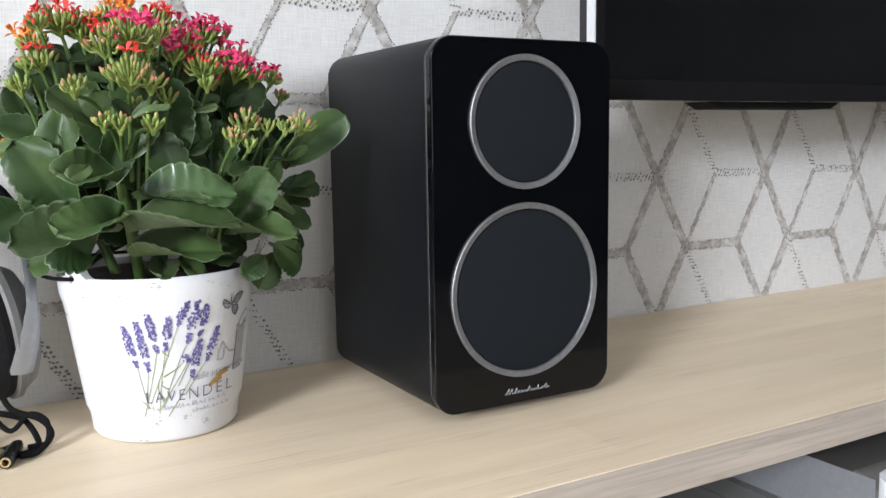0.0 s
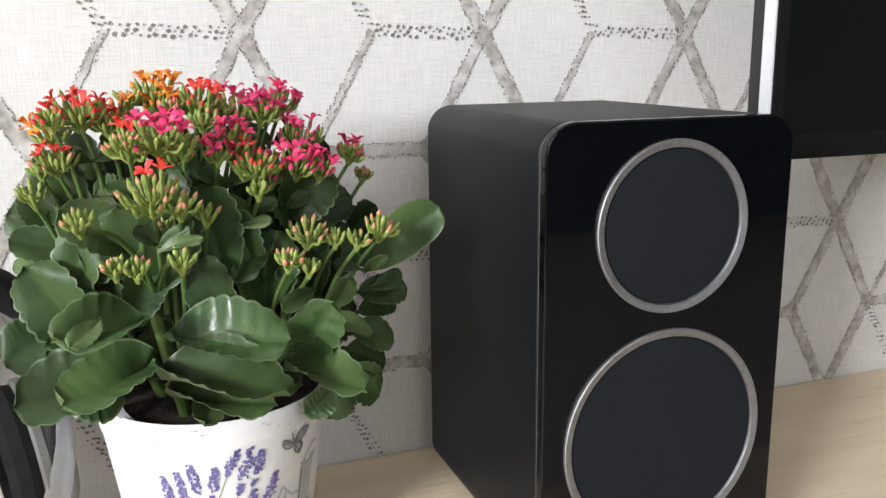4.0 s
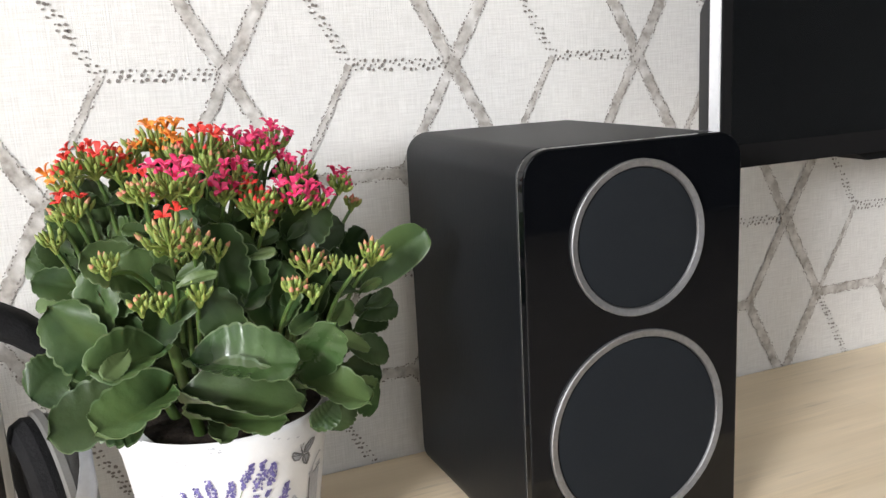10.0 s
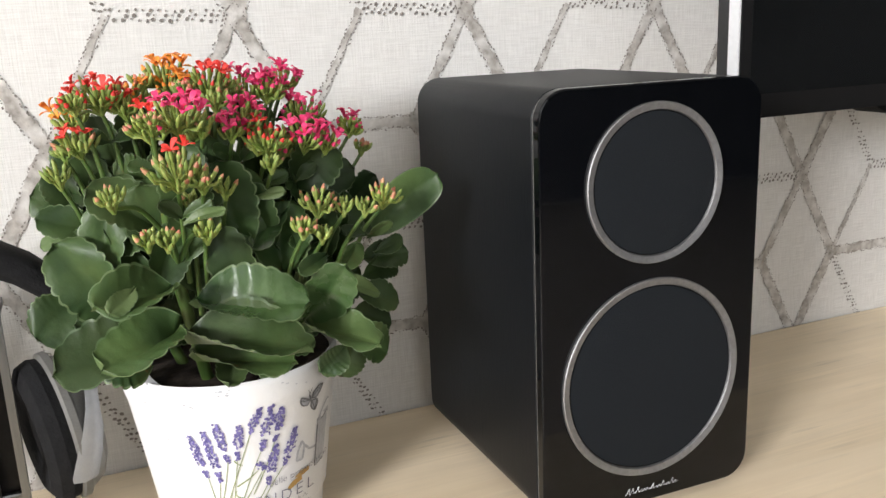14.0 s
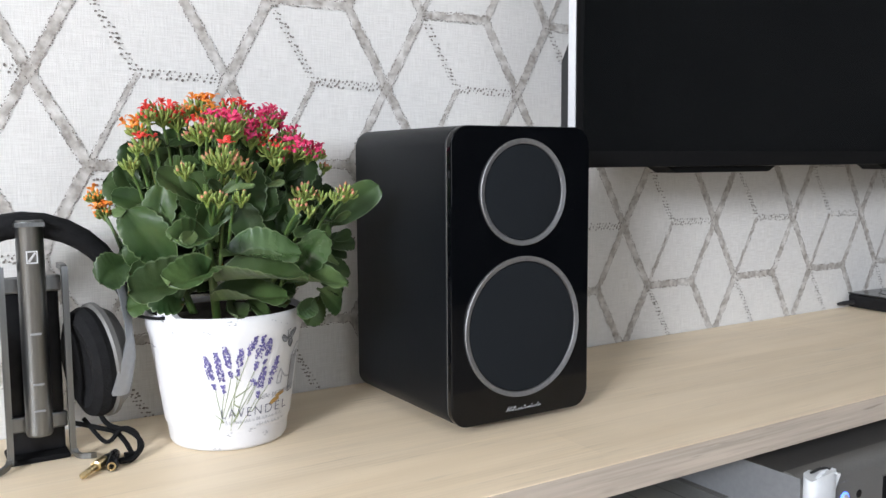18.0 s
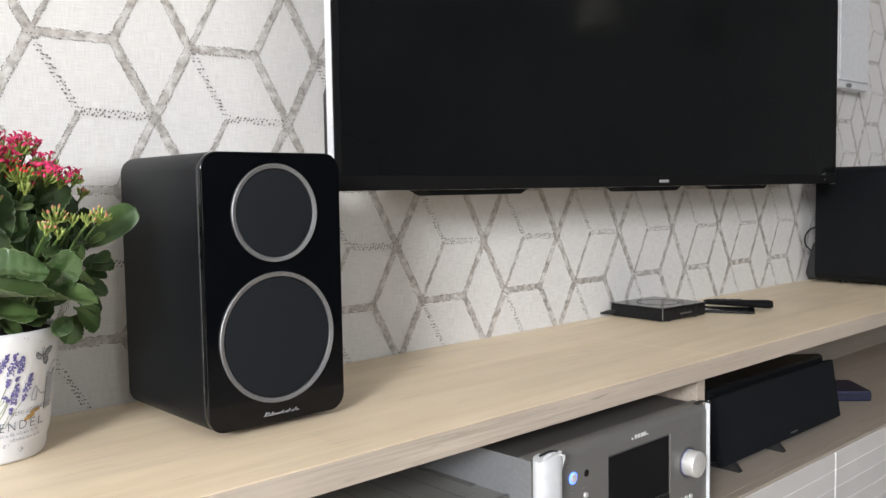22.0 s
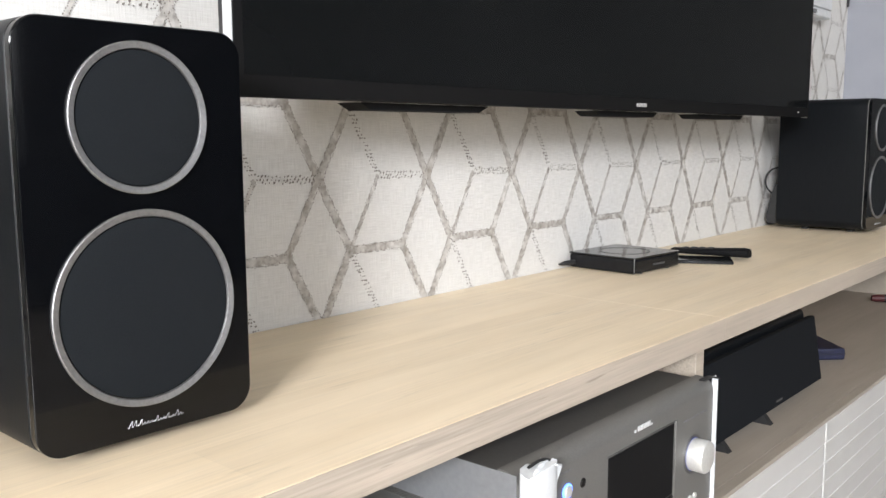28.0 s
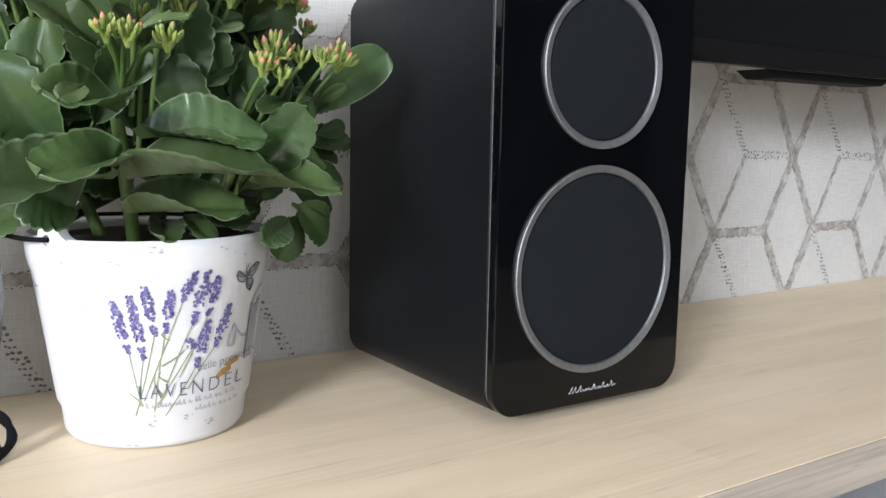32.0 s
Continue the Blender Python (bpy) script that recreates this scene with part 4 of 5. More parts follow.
locker = thing("white_cabinet", pose(3.79, -0.42, FLOOR), "plain white cabinet standing beyond the corner", "cabinet")
part("body", box(-0.28, 0.4, -0.03, 0.42, 0.0, 0.801, 0.003), "gloss_white", locker)
part("door", box(-0.275, 0.395, -0.047, -0.031, 0.06, 0.794, 0.003), "gloss_white", locker)
lamp = thing("desk_lamp", pose(3.70, -0.22, FLOOR + 0.801), "small black desk lamp on the white cabinet", "lamp")
part("base", lathe([(0, 0), (0.06, 0), (0.06, 0.008), (0.01, 0.014), (0, 0.014)], n=32), "black", lamp)
part("arm", tube([(0, 0, 0.012), (-0.035, 0, 0.05), (-0.01, 0, 0.09)], 0.005, 10, steps=5), "black", lamp)
part("shade", lathe([(0.045, -0.03), (0.05, 0.0), (0.04, 0.03), (0.0, 0.05)], Matrix.Translation((-0.01, 0, 0.115)), 32), "black", lamp)

pendant = thing("pendant_lamp", pose(3.75, -1.96, HIGH), "unlit cream fabric pendant lamp hanging from the ceiling", "lamp")
part("ceiling_rose", lathe([(0, -0.001), (0.05, -0.001), (0.048, -0.018), (0.012, -0.028), (0, -0.028)], n=32), "white", pendant)
part("cord", tube([(0, 0, -0.028), (0, 0, -0.30), (0, 0, -0.615)], 0.003, 8), "white", pendant)
part("shade", lathe([(0.080, -0.600), (0.120, -0.850), (0.122, -0.850), (0.082, -0.598)], n=48), "cream", pendant, "cream cone-shaped fabric shade", 40)
part("lamp_holder", lathe([(0, -0.615), (0.018, -0.615), (0.020, -0.680), (0, -0.680)], n=24), "white", pendant)
part("bulb", lathe([(0, -0.6805), (0.014, -0.6805), (0.030, -0.735), (0.024, -0.765), (0, -0.775)], n=24), "white", pendant)

# ---------------------------------------------------------------- headphones on their stand
hs = thing("headphone_stand", pose(0.141, -0.108, TOP), "brushed nickel headphone stand with a round post", "stand")
part("post", lathe([(0, 0.030), (0.0112, 0.030), (0.0122, 0.032), (0.0125, 0.233), (0.0132, 0.235), (0.0132, 0.2385), (0.012, 0.240), (0, 0.240)], n=40), "stand", hs, "round nickel post")
bm = bmesh.new()
for bx in ((-0.0050, 0.0050, 0.199, 0.2002), (-0.0050, 0.0050, 0.2098, 0.211), (-0.0050, -0.0040, 0.2002, 0.2098), (0.0040, 0.0050, 0.2002, 0.2098)):
    box(bx[0], bx[1], -0.0131, -0.0110, bx[2], bx[3], bm=bm)
tube([(-0.0030, -0.0128, 0.2008), (0.0030, -0.0128, 0.2092)], 0.0011, 4, bm)
part("badge", bm, "silver", hs, "small square badge")
for z in (0.130, 0.081, 0.055):
    part("notch", box(-0.005, 0.005, -0.0128, -0.0121, z, z + 0.0022, 0.0004), "grey_metal", hs)
part("hanger", tube([(-0.001, 0.016, 0.232), (-0.001, -0.004, 0.2355), (-0.001, -0.016, 0.236)], 0.004, flat=(0.013, 0.002), up=(1, 0, 0), steps=4), "stand", hs)
part("side_frame", tube([(0.029, 0.03, 0.192), (0.029, 0.006, 0.192), (0.029, -0.0005, 0.188), (0.029, -0.003, 0.178), (0.029, -0.003, 0.022), (0.030, -0.005, 0.010), (0.034, -0.009, 0.0050), (0.046, -0.015, 0.0042)], 0.003, flat=(0.0028, 0.0028), up=(1, 0, 0), steps=5), "stand", hs)
part("side_frame", tube([(-0.027, 0.03, 0.192), (-0.027, 0.002, 0.190), (-0.027, -0.0045, 0.180), (-0.027, -0.0045, 0.024), (-0.029, -0.008, 0.009), (-0.036, -0.016, 0.0045), (-0.055, -0.032, 0.0042)], 0.003, flat=(0.0028, 0.0028), up=(1, 0, 0), steps=5), "stand", hs)
for z in (0.168, 0.03):
    part("cross_bar", box(-0.026, 0.028, 0.013, 0.019, z, z + 0.016, 0.002), "stand", hs)
part("base_plate", box(-0.028, 0.028, 0.004, 0.05, 0.0, 0.006, 0.002), "deep_black", hs)
# dark sheet added to fill the dim gap between the side frames
part("dark_backing", box(-0.024, 0.026, 0.020, 0.026, 0.006, 0.168, 0.002), "satin_black", hs)

hp = thing("headphones", pose(0.138, -0.093, TOP), "black over-ear headphones with silver yokes hanging on the stand", "headphones")
arc = []
for i in range(15):
    a = radians(12 + 156 * i / 14)
    arc.append((0.096 * math.cos(a), 0.0, 0.131 + 0.105 * math.sin(a)))
rings = []
for i, (x, y, z) in enumerate(arc):
    a = radians(12 + 156 * i / 14)
    t = 0.0045 + 0.0065 * math.sin(math.pi * i / 14) ** 0.7
    dx, dz = math.cos(a), math.sin(a)
    rings.append([(x + dx * t * u, y + 0.017 * w, z + dz * t * u) for u, w in ((1, 0.6), (1, -0.6), (0.5, -1), (-0.6, -1), (-1.2, -0.6), (-1.2, 0.6), (-0.6, 1), (0.5, 1))])
part("headband", loft(rings), "leather", hp, "padded black headband", 60)
for s in (1, -1):
    part("slider", tube([(s * 0.092, 0, 0.176), (s * 0.094, -0.002, 0.155), (s * 0.0935, -0.003, 0.142)], 0.004, flat=(0.008, 0.0022), up=(0, 1, 0), steps=4), "satin_black", hp)
    m = Matrix.Translation((s * 0.062, -0.006, 0.095)) @ Matrix.Rotation(radians(17 * s), 4, "Z") @ Matrix.Rotation(radians(90 * s), 4, "Y") @ Matrix.Rotation(radians(-6), 4, "Y") @ Matrix.Diagonal((1.28, 0.95, 1, 1))
    cup = part("ear_cup", lathe([(0, 0.022), (0.030, 0.021), (0.038, 0.016), (0.042, 0.008), (0.043, 0.002), (0.043, -0.004), (0, -0.004)], m, 48), "titan", hp, "titanium-grey ear cup shell")
    part("ear_pad", lathe([(0, -0.016), (0.020, -0.0175), (0.026, -0.021), (0.034, -0.023), (0.042, -0.018), (0.0445, -0.010), (0.0435, -0.004), (0, -0.004)], m, 48), "leather", cup, "soft black ear pad")
    part("cup_rim", lathe([(0.0436, -0.004), (0.0462, -0.002), (0.0462, 0.003), (0.0436, 0.005)], m, 48), "titan", cup, "metal rim")
    blade = []
    for k, (inner, outer, z, zo) in enumerate(((0.079, 0.091, 0.172, 0.172), (0.080, 0.093, 0.160, 0.159), (0.082, 0.0905, 0.136, 0.133), (0.0810, 0.0905, 0.120, 0.116), (0.077, 0.0910, 0.103, 0.101), (0.0715, 0.0875, 0.087, 0.082), (0.0655, 0.083, 0.069, 0.066), (0.066, 0.081, 0.066, 0.064))):
        y = -0.020 - 0.027 * min(1, k / 3)
        blade.append([(s * inner, y - 0.001, z), (s * (inner + outer) / 2, y - 0.0005, (z + zo) / 2), (s * outer, y + 0.007, zo), (s * outer, y + 0.010, zo), (s * (inner + outer) / 2, y + 0.004, (z + zo) / 2), (s * inner, y + 0.0025, z)])
    part("yoke", loft(blade), "grey_metal", hp, "curved silver yoke blade", 50)
part("cable", tube([(0.058, -0.01, 0.044), (0.066, -0.02, 0.03), (0.085, -0.03, 0.022), (0.092, -0.045, 0.012), (0.080, -0.06, 0.004), (0.067, -0.063, 0.004)], 0.0025, 8, steps=7), "deep_black", hp)
part("cable", tube([(0.035, 0.01, 0.03), (0.055, -0.015, 0.028), (0.074, -0.02, 0.020), (0.083, -0.035, 0.004), (0.078, -0.052, 0.003), (0.062, -0.058, 0.0035), (0.054, -0.064, 0.0045)], 0.0025, 8, steps=7), "deep_black", hp)
part("cable", tube([(0.045, -0.004, 0.036), (0.062, -0.024, 0.014), (0.078, -0.026, 0.026), (0.090, -0.034, 0.020), (0.088, -0.046, 0.006), (0.074, -0.050, 0.006)], 0.0022, 8, steps=7), "deep_black", hp)


def plug(p, q, r, hollow):
    p, q = Vector(p), Vector(q)
    m = Matrix.Translation(p) @ (q - p).to_track_quat("Z", "Y").to_matrix().to_4x4()
    length = (q - p).length
    if hollow:
        sleeve = part("jack_sleeve", lathe([(0, -0.014), (0.0035, -0.014), (0.0055, -0.006), (0.0058, length * 0.9), (0.0050, length), (0.0032, length), (0.0030, length - 0.004), (0, length - 0.004)], m, 24), "satin_black", hp)
        part("contact_ring", lathe([(0.0026, length - 0.0039), (0.0026, length + 0.0004), (0.0040, length + 0.0004), (0.0040, length - 0.0039)], m, 24), "gold", sleeve, "gold contact ring")
    else:
        sleeve = part("plug", lathe([(0, 0), (0.0048, 0), (0.0052, 0.002), (0.0052, length * 0.38), (0.0032, length * 0.40), (0.0032, length * 0.62), (0.0026, length * 0.63), (0.0032, length * 0.645),
                                      (0.0032, length * 0.76), (0.0026, length * 0.77), (0.0032, length * 0.785), (0.0032, length * 0.88), (0.0022, length * 0.91), (0.0030, length * 0.95), (0.0012, length), (0, length)], m, 24), "gold", hp, "gold-plated jack plug")
        part("boot", lathe([(0, -0.016), (0.003, -0.016), (0.0046, -0.001), (0, -0.001)], m, 20), "black", sleeve)


plug((0.054, -0.054, 0.0055), (0.027, -0.088, 0.0046), 0.004, False)
plug((0.064, -0.050, 0.006), (0.056, -0.078, 0.006), 0.005, True)

# ---------------------------------------------------------------- flower pot
POT = (0.3262, -0.1180)
pot = thing("flower_pot", pose(*POT, TOP), "white crackle-glazed bucket pot printed with lavender", "flower pot")


def pot_radius(z):
    return float(np.interp(z, (0, 0.004, 0.022, 0.025, 0.118, 0.122, 0.136, 0.140), (0.0580, 0.0612, 0.0635, 0.0655, 0.0788, 0.0805, 0.0818, 0.0810)))


profile = [(0, 0.0), (0.055, 0.0), (0.0588, 0.0012), (0.0612, 0.005), (0.0630, 0.020), (0.0645, 0.0235), (0.0657, 0.026), (0.0718, 0.070), (0.0786, 0.116), (0.0800, 0.120), (0.0812, 0.126),
           (0.0818, 0.136), (0.0812, 0.1395), (0.0795, 0.141), (0.0775, 0.1395), (0.0765, 0.134), (0.070, 0.110), (0, 0.108)]
part("bucket", lathe(profile, n=96), "glaze", pot, "white crackled ceramic bucket", 50)
part("soil", lathe([(0, 0.139), (0.03, 0.1385), (0.06, 0.1365), (0.0762, 0.1345)], n=48), "soil", pot, "dark moist soil")
for a in (206.5, 26.5):
    m = Matrix.Rotation(radians(a), 4, "Z")
    bm = bmesh.new()
    outer = [(-0.019, 0.122), (-0.017, 0.138), (-0.011, 0.143), (-0.009, 0.147), (-0.005, 0.1512), (0.0, 0.1525), (0.005, 0.1512), (0.009, 0.147), (0.011, 0.143), (0.017, 0.138), (0.019, 0.122)]
    hole = [(0.0036 * math.cos(2 * math.pi * i / 12), 0.1400 + 0.0036 * math.sin(2 * math.pi * i / 12)) for i in range(12)]
    for x in (0.0765, 0.0835):
        vo = [bm.verts.new((x - 0.006 * (abs(u) / 0.019) ** 2, u, z)) for u, z in outer]
        vh = [bm.verts.new((x, u, z)) for u, z in hole]
        edges = [bm.edges.new((r[i], r[(i + 1) % len(r)])) for r in (vo, vh) for i in range(len(r))]
        bmesh.ops.triangle_fill(bm, edges=edges, use_beauty=True)
    bm.verts.ensure_lookup_table()
    k = len(outer) + len(hole)
    for off, n in ((0, len(outer)), (len(outer), len(hole))):
        for i in range(n):
            j = (i + 1) % n
            bm.faces.new([bm.verts[q] for q in (off + i, off + j, k + off + j, k + off + i)])
    bmesh.ops.transform(bm, matrix=m, verts=bm.verts)
    part("lug", bm, "glaze", pot, angle=50)
ends = [Vector((0.082 * math.cos(radians(a)), 0.082 * math.sin(radians(a)), 0.1400)) for a in (206.5, 26.5)]
wire = [ends[0]]
for i in range(1, 24):
    f = i / 24
    a = radians(206.5 - 180 * f)
    sag = math.sin(math.pi * f)
    wire.append(Vector((0.087 * math.cos(a) * (1 + 0.20 * sag), 0.087 * math.sin(a) * (1 + 0.20 * sag), 0.1400 + 0.002 * sag)))
wire.append(ends[1])
part("wire_handle", tube(wire, 0.0016, 8), "deep_black", pot, "thin black wire handle folded back", 60)


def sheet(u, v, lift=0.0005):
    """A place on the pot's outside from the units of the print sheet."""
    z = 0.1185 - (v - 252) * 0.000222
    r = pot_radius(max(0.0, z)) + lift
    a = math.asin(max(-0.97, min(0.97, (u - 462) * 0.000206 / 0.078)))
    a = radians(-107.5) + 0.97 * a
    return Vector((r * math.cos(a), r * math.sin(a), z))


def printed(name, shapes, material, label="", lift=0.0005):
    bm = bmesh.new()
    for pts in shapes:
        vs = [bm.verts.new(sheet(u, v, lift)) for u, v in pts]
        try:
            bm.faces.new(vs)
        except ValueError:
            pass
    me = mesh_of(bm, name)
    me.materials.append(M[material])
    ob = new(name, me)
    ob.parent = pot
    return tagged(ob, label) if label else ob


def ribbon(pts, w0, w1):
    out = []
    for i, (a, b) in enumerate(zip(pts, pts[1:])):
        f0, f1 = i / (len(pts) - 1), (i + 1) / (len(pts) - 1)
        d = Vector((b[0] - a[0], b[1] - a[1])).normalized()
        n = Vector((-d.y, d.x))
        p, q = (w0 + (w1 - w0) * f0) / 2, (w0 + (w1 - w0) * f1) / 2
        out.append([(a[0] + n.x * p, a[1] + n.y * p), (b[0] + n.x * q, b[1] + n.y * q), (b[0] - n.x * q, b[1] - n.y * q), (a[0] - n.x * p, a[1] - n.y * p)])
    return out


def bend(a, b, sag, n=7):
    out = []
    for i in range(n + 1):
        f = i / n
        out.append((a[0] + (b[0] - a[0]) * f + sag * math.sin(math.pi * f), a[1] + (b[1] - a[1]) * f))
    return out


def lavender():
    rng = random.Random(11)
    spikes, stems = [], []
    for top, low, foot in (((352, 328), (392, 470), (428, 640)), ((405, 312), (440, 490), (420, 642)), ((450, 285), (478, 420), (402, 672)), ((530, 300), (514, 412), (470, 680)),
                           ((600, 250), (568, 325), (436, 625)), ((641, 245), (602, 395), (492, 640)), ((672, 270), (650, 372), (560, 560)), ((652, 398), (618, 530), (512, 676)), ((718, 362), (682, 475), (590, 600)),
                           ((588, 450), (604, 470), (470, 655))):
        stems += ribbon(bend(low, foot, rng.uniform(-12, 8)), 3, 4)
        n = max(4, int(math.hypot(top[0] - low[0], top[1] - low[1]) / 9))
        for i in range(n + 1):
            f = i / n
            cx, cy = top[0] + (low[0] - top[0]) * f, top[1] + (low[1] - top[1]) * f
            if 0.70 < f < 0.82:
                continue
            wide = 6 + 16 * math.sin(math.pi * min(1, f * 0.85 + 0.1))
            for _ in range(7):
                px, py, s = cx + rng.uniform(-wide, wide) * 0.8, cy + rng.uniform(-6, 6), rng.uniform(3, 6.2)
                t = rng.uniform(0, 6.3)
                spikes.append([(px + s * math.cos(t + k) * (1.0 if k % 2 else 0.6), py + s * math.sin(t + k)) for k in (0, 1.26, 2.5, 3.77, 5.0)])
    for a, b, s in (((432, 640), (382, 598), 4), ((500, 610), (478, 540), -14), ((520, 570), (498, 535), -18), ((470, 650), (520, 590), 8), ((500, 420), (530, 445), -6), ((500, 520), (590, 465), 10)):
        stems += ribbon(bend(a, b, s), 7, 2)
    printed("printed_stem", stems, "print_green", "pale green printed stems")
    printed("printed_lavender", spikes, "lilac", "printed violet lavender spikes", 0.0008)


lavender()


def pot_text(words, u, v, size, rise, material, spread=1.0):
    cu = bpy.data.curves.new("lettering", "FONT")
    cu.body, cu.size, cu.space_character, cu.resolution_u = words, 1.0, spread, 3
    cu.offset = -0.014
    ob = bpy.data.objects.new("lettering", cu)
    scene.collection.objects.link(ob)
    me = bpy.data.meshes.new_from_object(ob.evaluated_get(bpy.context.evaluated_depsgraph_get()))
    bpy.data.objects.remove(ob)
    for vert in me.vertices:
        x, y = vert.co.x * size, vert.co.y * size
        vert.co = sheet(u + x, v - y - rise * x, 0.0011)
    me.materials.clear()
    me.materials.append(M[material])
    out = new("lettering", me)
    out.parent = pot
    return tagged(out, "printed lettering")


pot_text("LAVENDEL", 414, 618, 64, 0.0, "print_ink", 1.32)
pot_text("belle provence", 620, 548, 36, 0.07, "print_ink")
rng = random.Random(8)
scrawl = []
for u0, u1, v0, rise in ((440, 760, 648, 0.02), (620, 770, 672, 0.02)):
    u = u0
    while u < u1:
        w = rng.uniform(10, 22)
        y = v0 - rise * (u - u0)
        scrawl += ribbon([(u, y), (u + w * 0.3, y - rng.uniform(8, 18)), (u + w * 0.6, y + 2), (u + w * 0.9, y - rng.uniform(2, 8))], 3, 2)
        u += w + rng.choice((1, 1, 8))
printed("printed_script", scrawl, "print_pale", "faded line of script")
smudge = []
for _ in range(46):
    u, v = rng.choice(((200, 210), (370, 215), (490, 172), (740, 205), (270, 335), (450, 700), (680, 720), (380, 760), (110, 300), (600, 690), (690, 180)))
    u, v, s = u + rng.uniform(-22, 22), v + rng.uniform(-9, 9), rng.uniform(2, 6)
    t = rng.uniform(0, 6)
    smudge.append([(u + 1.8 * s * math.cos(t + k), v + 0.7 * s * math.sin(t + k)) for k in (0, 1.5, 3.0, 4.6)])
tagged(printed("crackle_marks", smudge, "print_pale", "grey worn marks in the glaze"), "grey worn marks in the glaze", kind="stuff")
fly, veins = [], []
for wing in ([(768, 282), (752, 268), (738, 258), (734, 272), (742, 290), (758, 296)], [(772, 278), (778, 256), (792, 240), (804, 246), (800, 266), (786, 284)], [(772, 286), (788, 290), (792, 306), (784, 328), (774, 318), (768, 300)]):
    fly.append(wing)
    veins += ribbon(wing + wing[:1], 5, 4) + ribbon([wing[0], wing[3]], 4, 2) + ribbon([wing[1], wing[3]], 3, 3)
veins += ribbon([(764, 262), (770, 284), (770, 308)], 5, 4) + ribbon([(764, 262), (758, 238)], 2, 2) + ribbon([(764, 262), (768, 236)], 2, 2)
printed("printed_butterfly", fly, "print_pale", "small printed butterfly")
printed("printed_butterfly_lines", veins, "print_dark", "dark wing lines", 0.0008)
can = [[(798, 385), (826, 380), (822, 545), (792, 548)], [(792, 372), (828, 356), (832, 372), (796, 392)]]
can += ribbon([(800, 372), (812, 340), (826, 320), (836, 330)], 5, 5) + ribbon([(792, 470), (770, 465), (752, 440), (742, 420)], 9, 6) + ribbon([(742, 420), (728, 455), (724, 488), (746, 490), (752, 440)], 8, 8)
printed("printed_watering_can", can, "print_pale", "grey printed watering can")
printed("printed_can_outline", ribbon([(796, 392), (792, 548)], 4, 4) + ribbon([(792, 548), (822, 545)], 4, 4) + ribbon([(796, 392), (828, 372)], 6, 6), "print_dark")
boots = [[(690, 575), (712, 556), (744, 552), (746, 568), (716, 580), (694, 588)], [(716, 548), (738, 534), (770, 530), (772, 546), (738, 556)]]
printed("printed_clogs", boots, "print_ochre", "pair of ochre printed clogs")

# ---------------------------------------------------------------- the plant
plant = thing("kalanchoe_plant", pose(0.3075, -0.1425, TOP + 0.1385), "bushy kalanchoe with orange, red and magenta flower heads", "plant")
HUB = Vector((0.30, -0.165, 0.73))
CENTRE = Vector((0.31, -0.14, 0.80))
prng = random.Random(21)


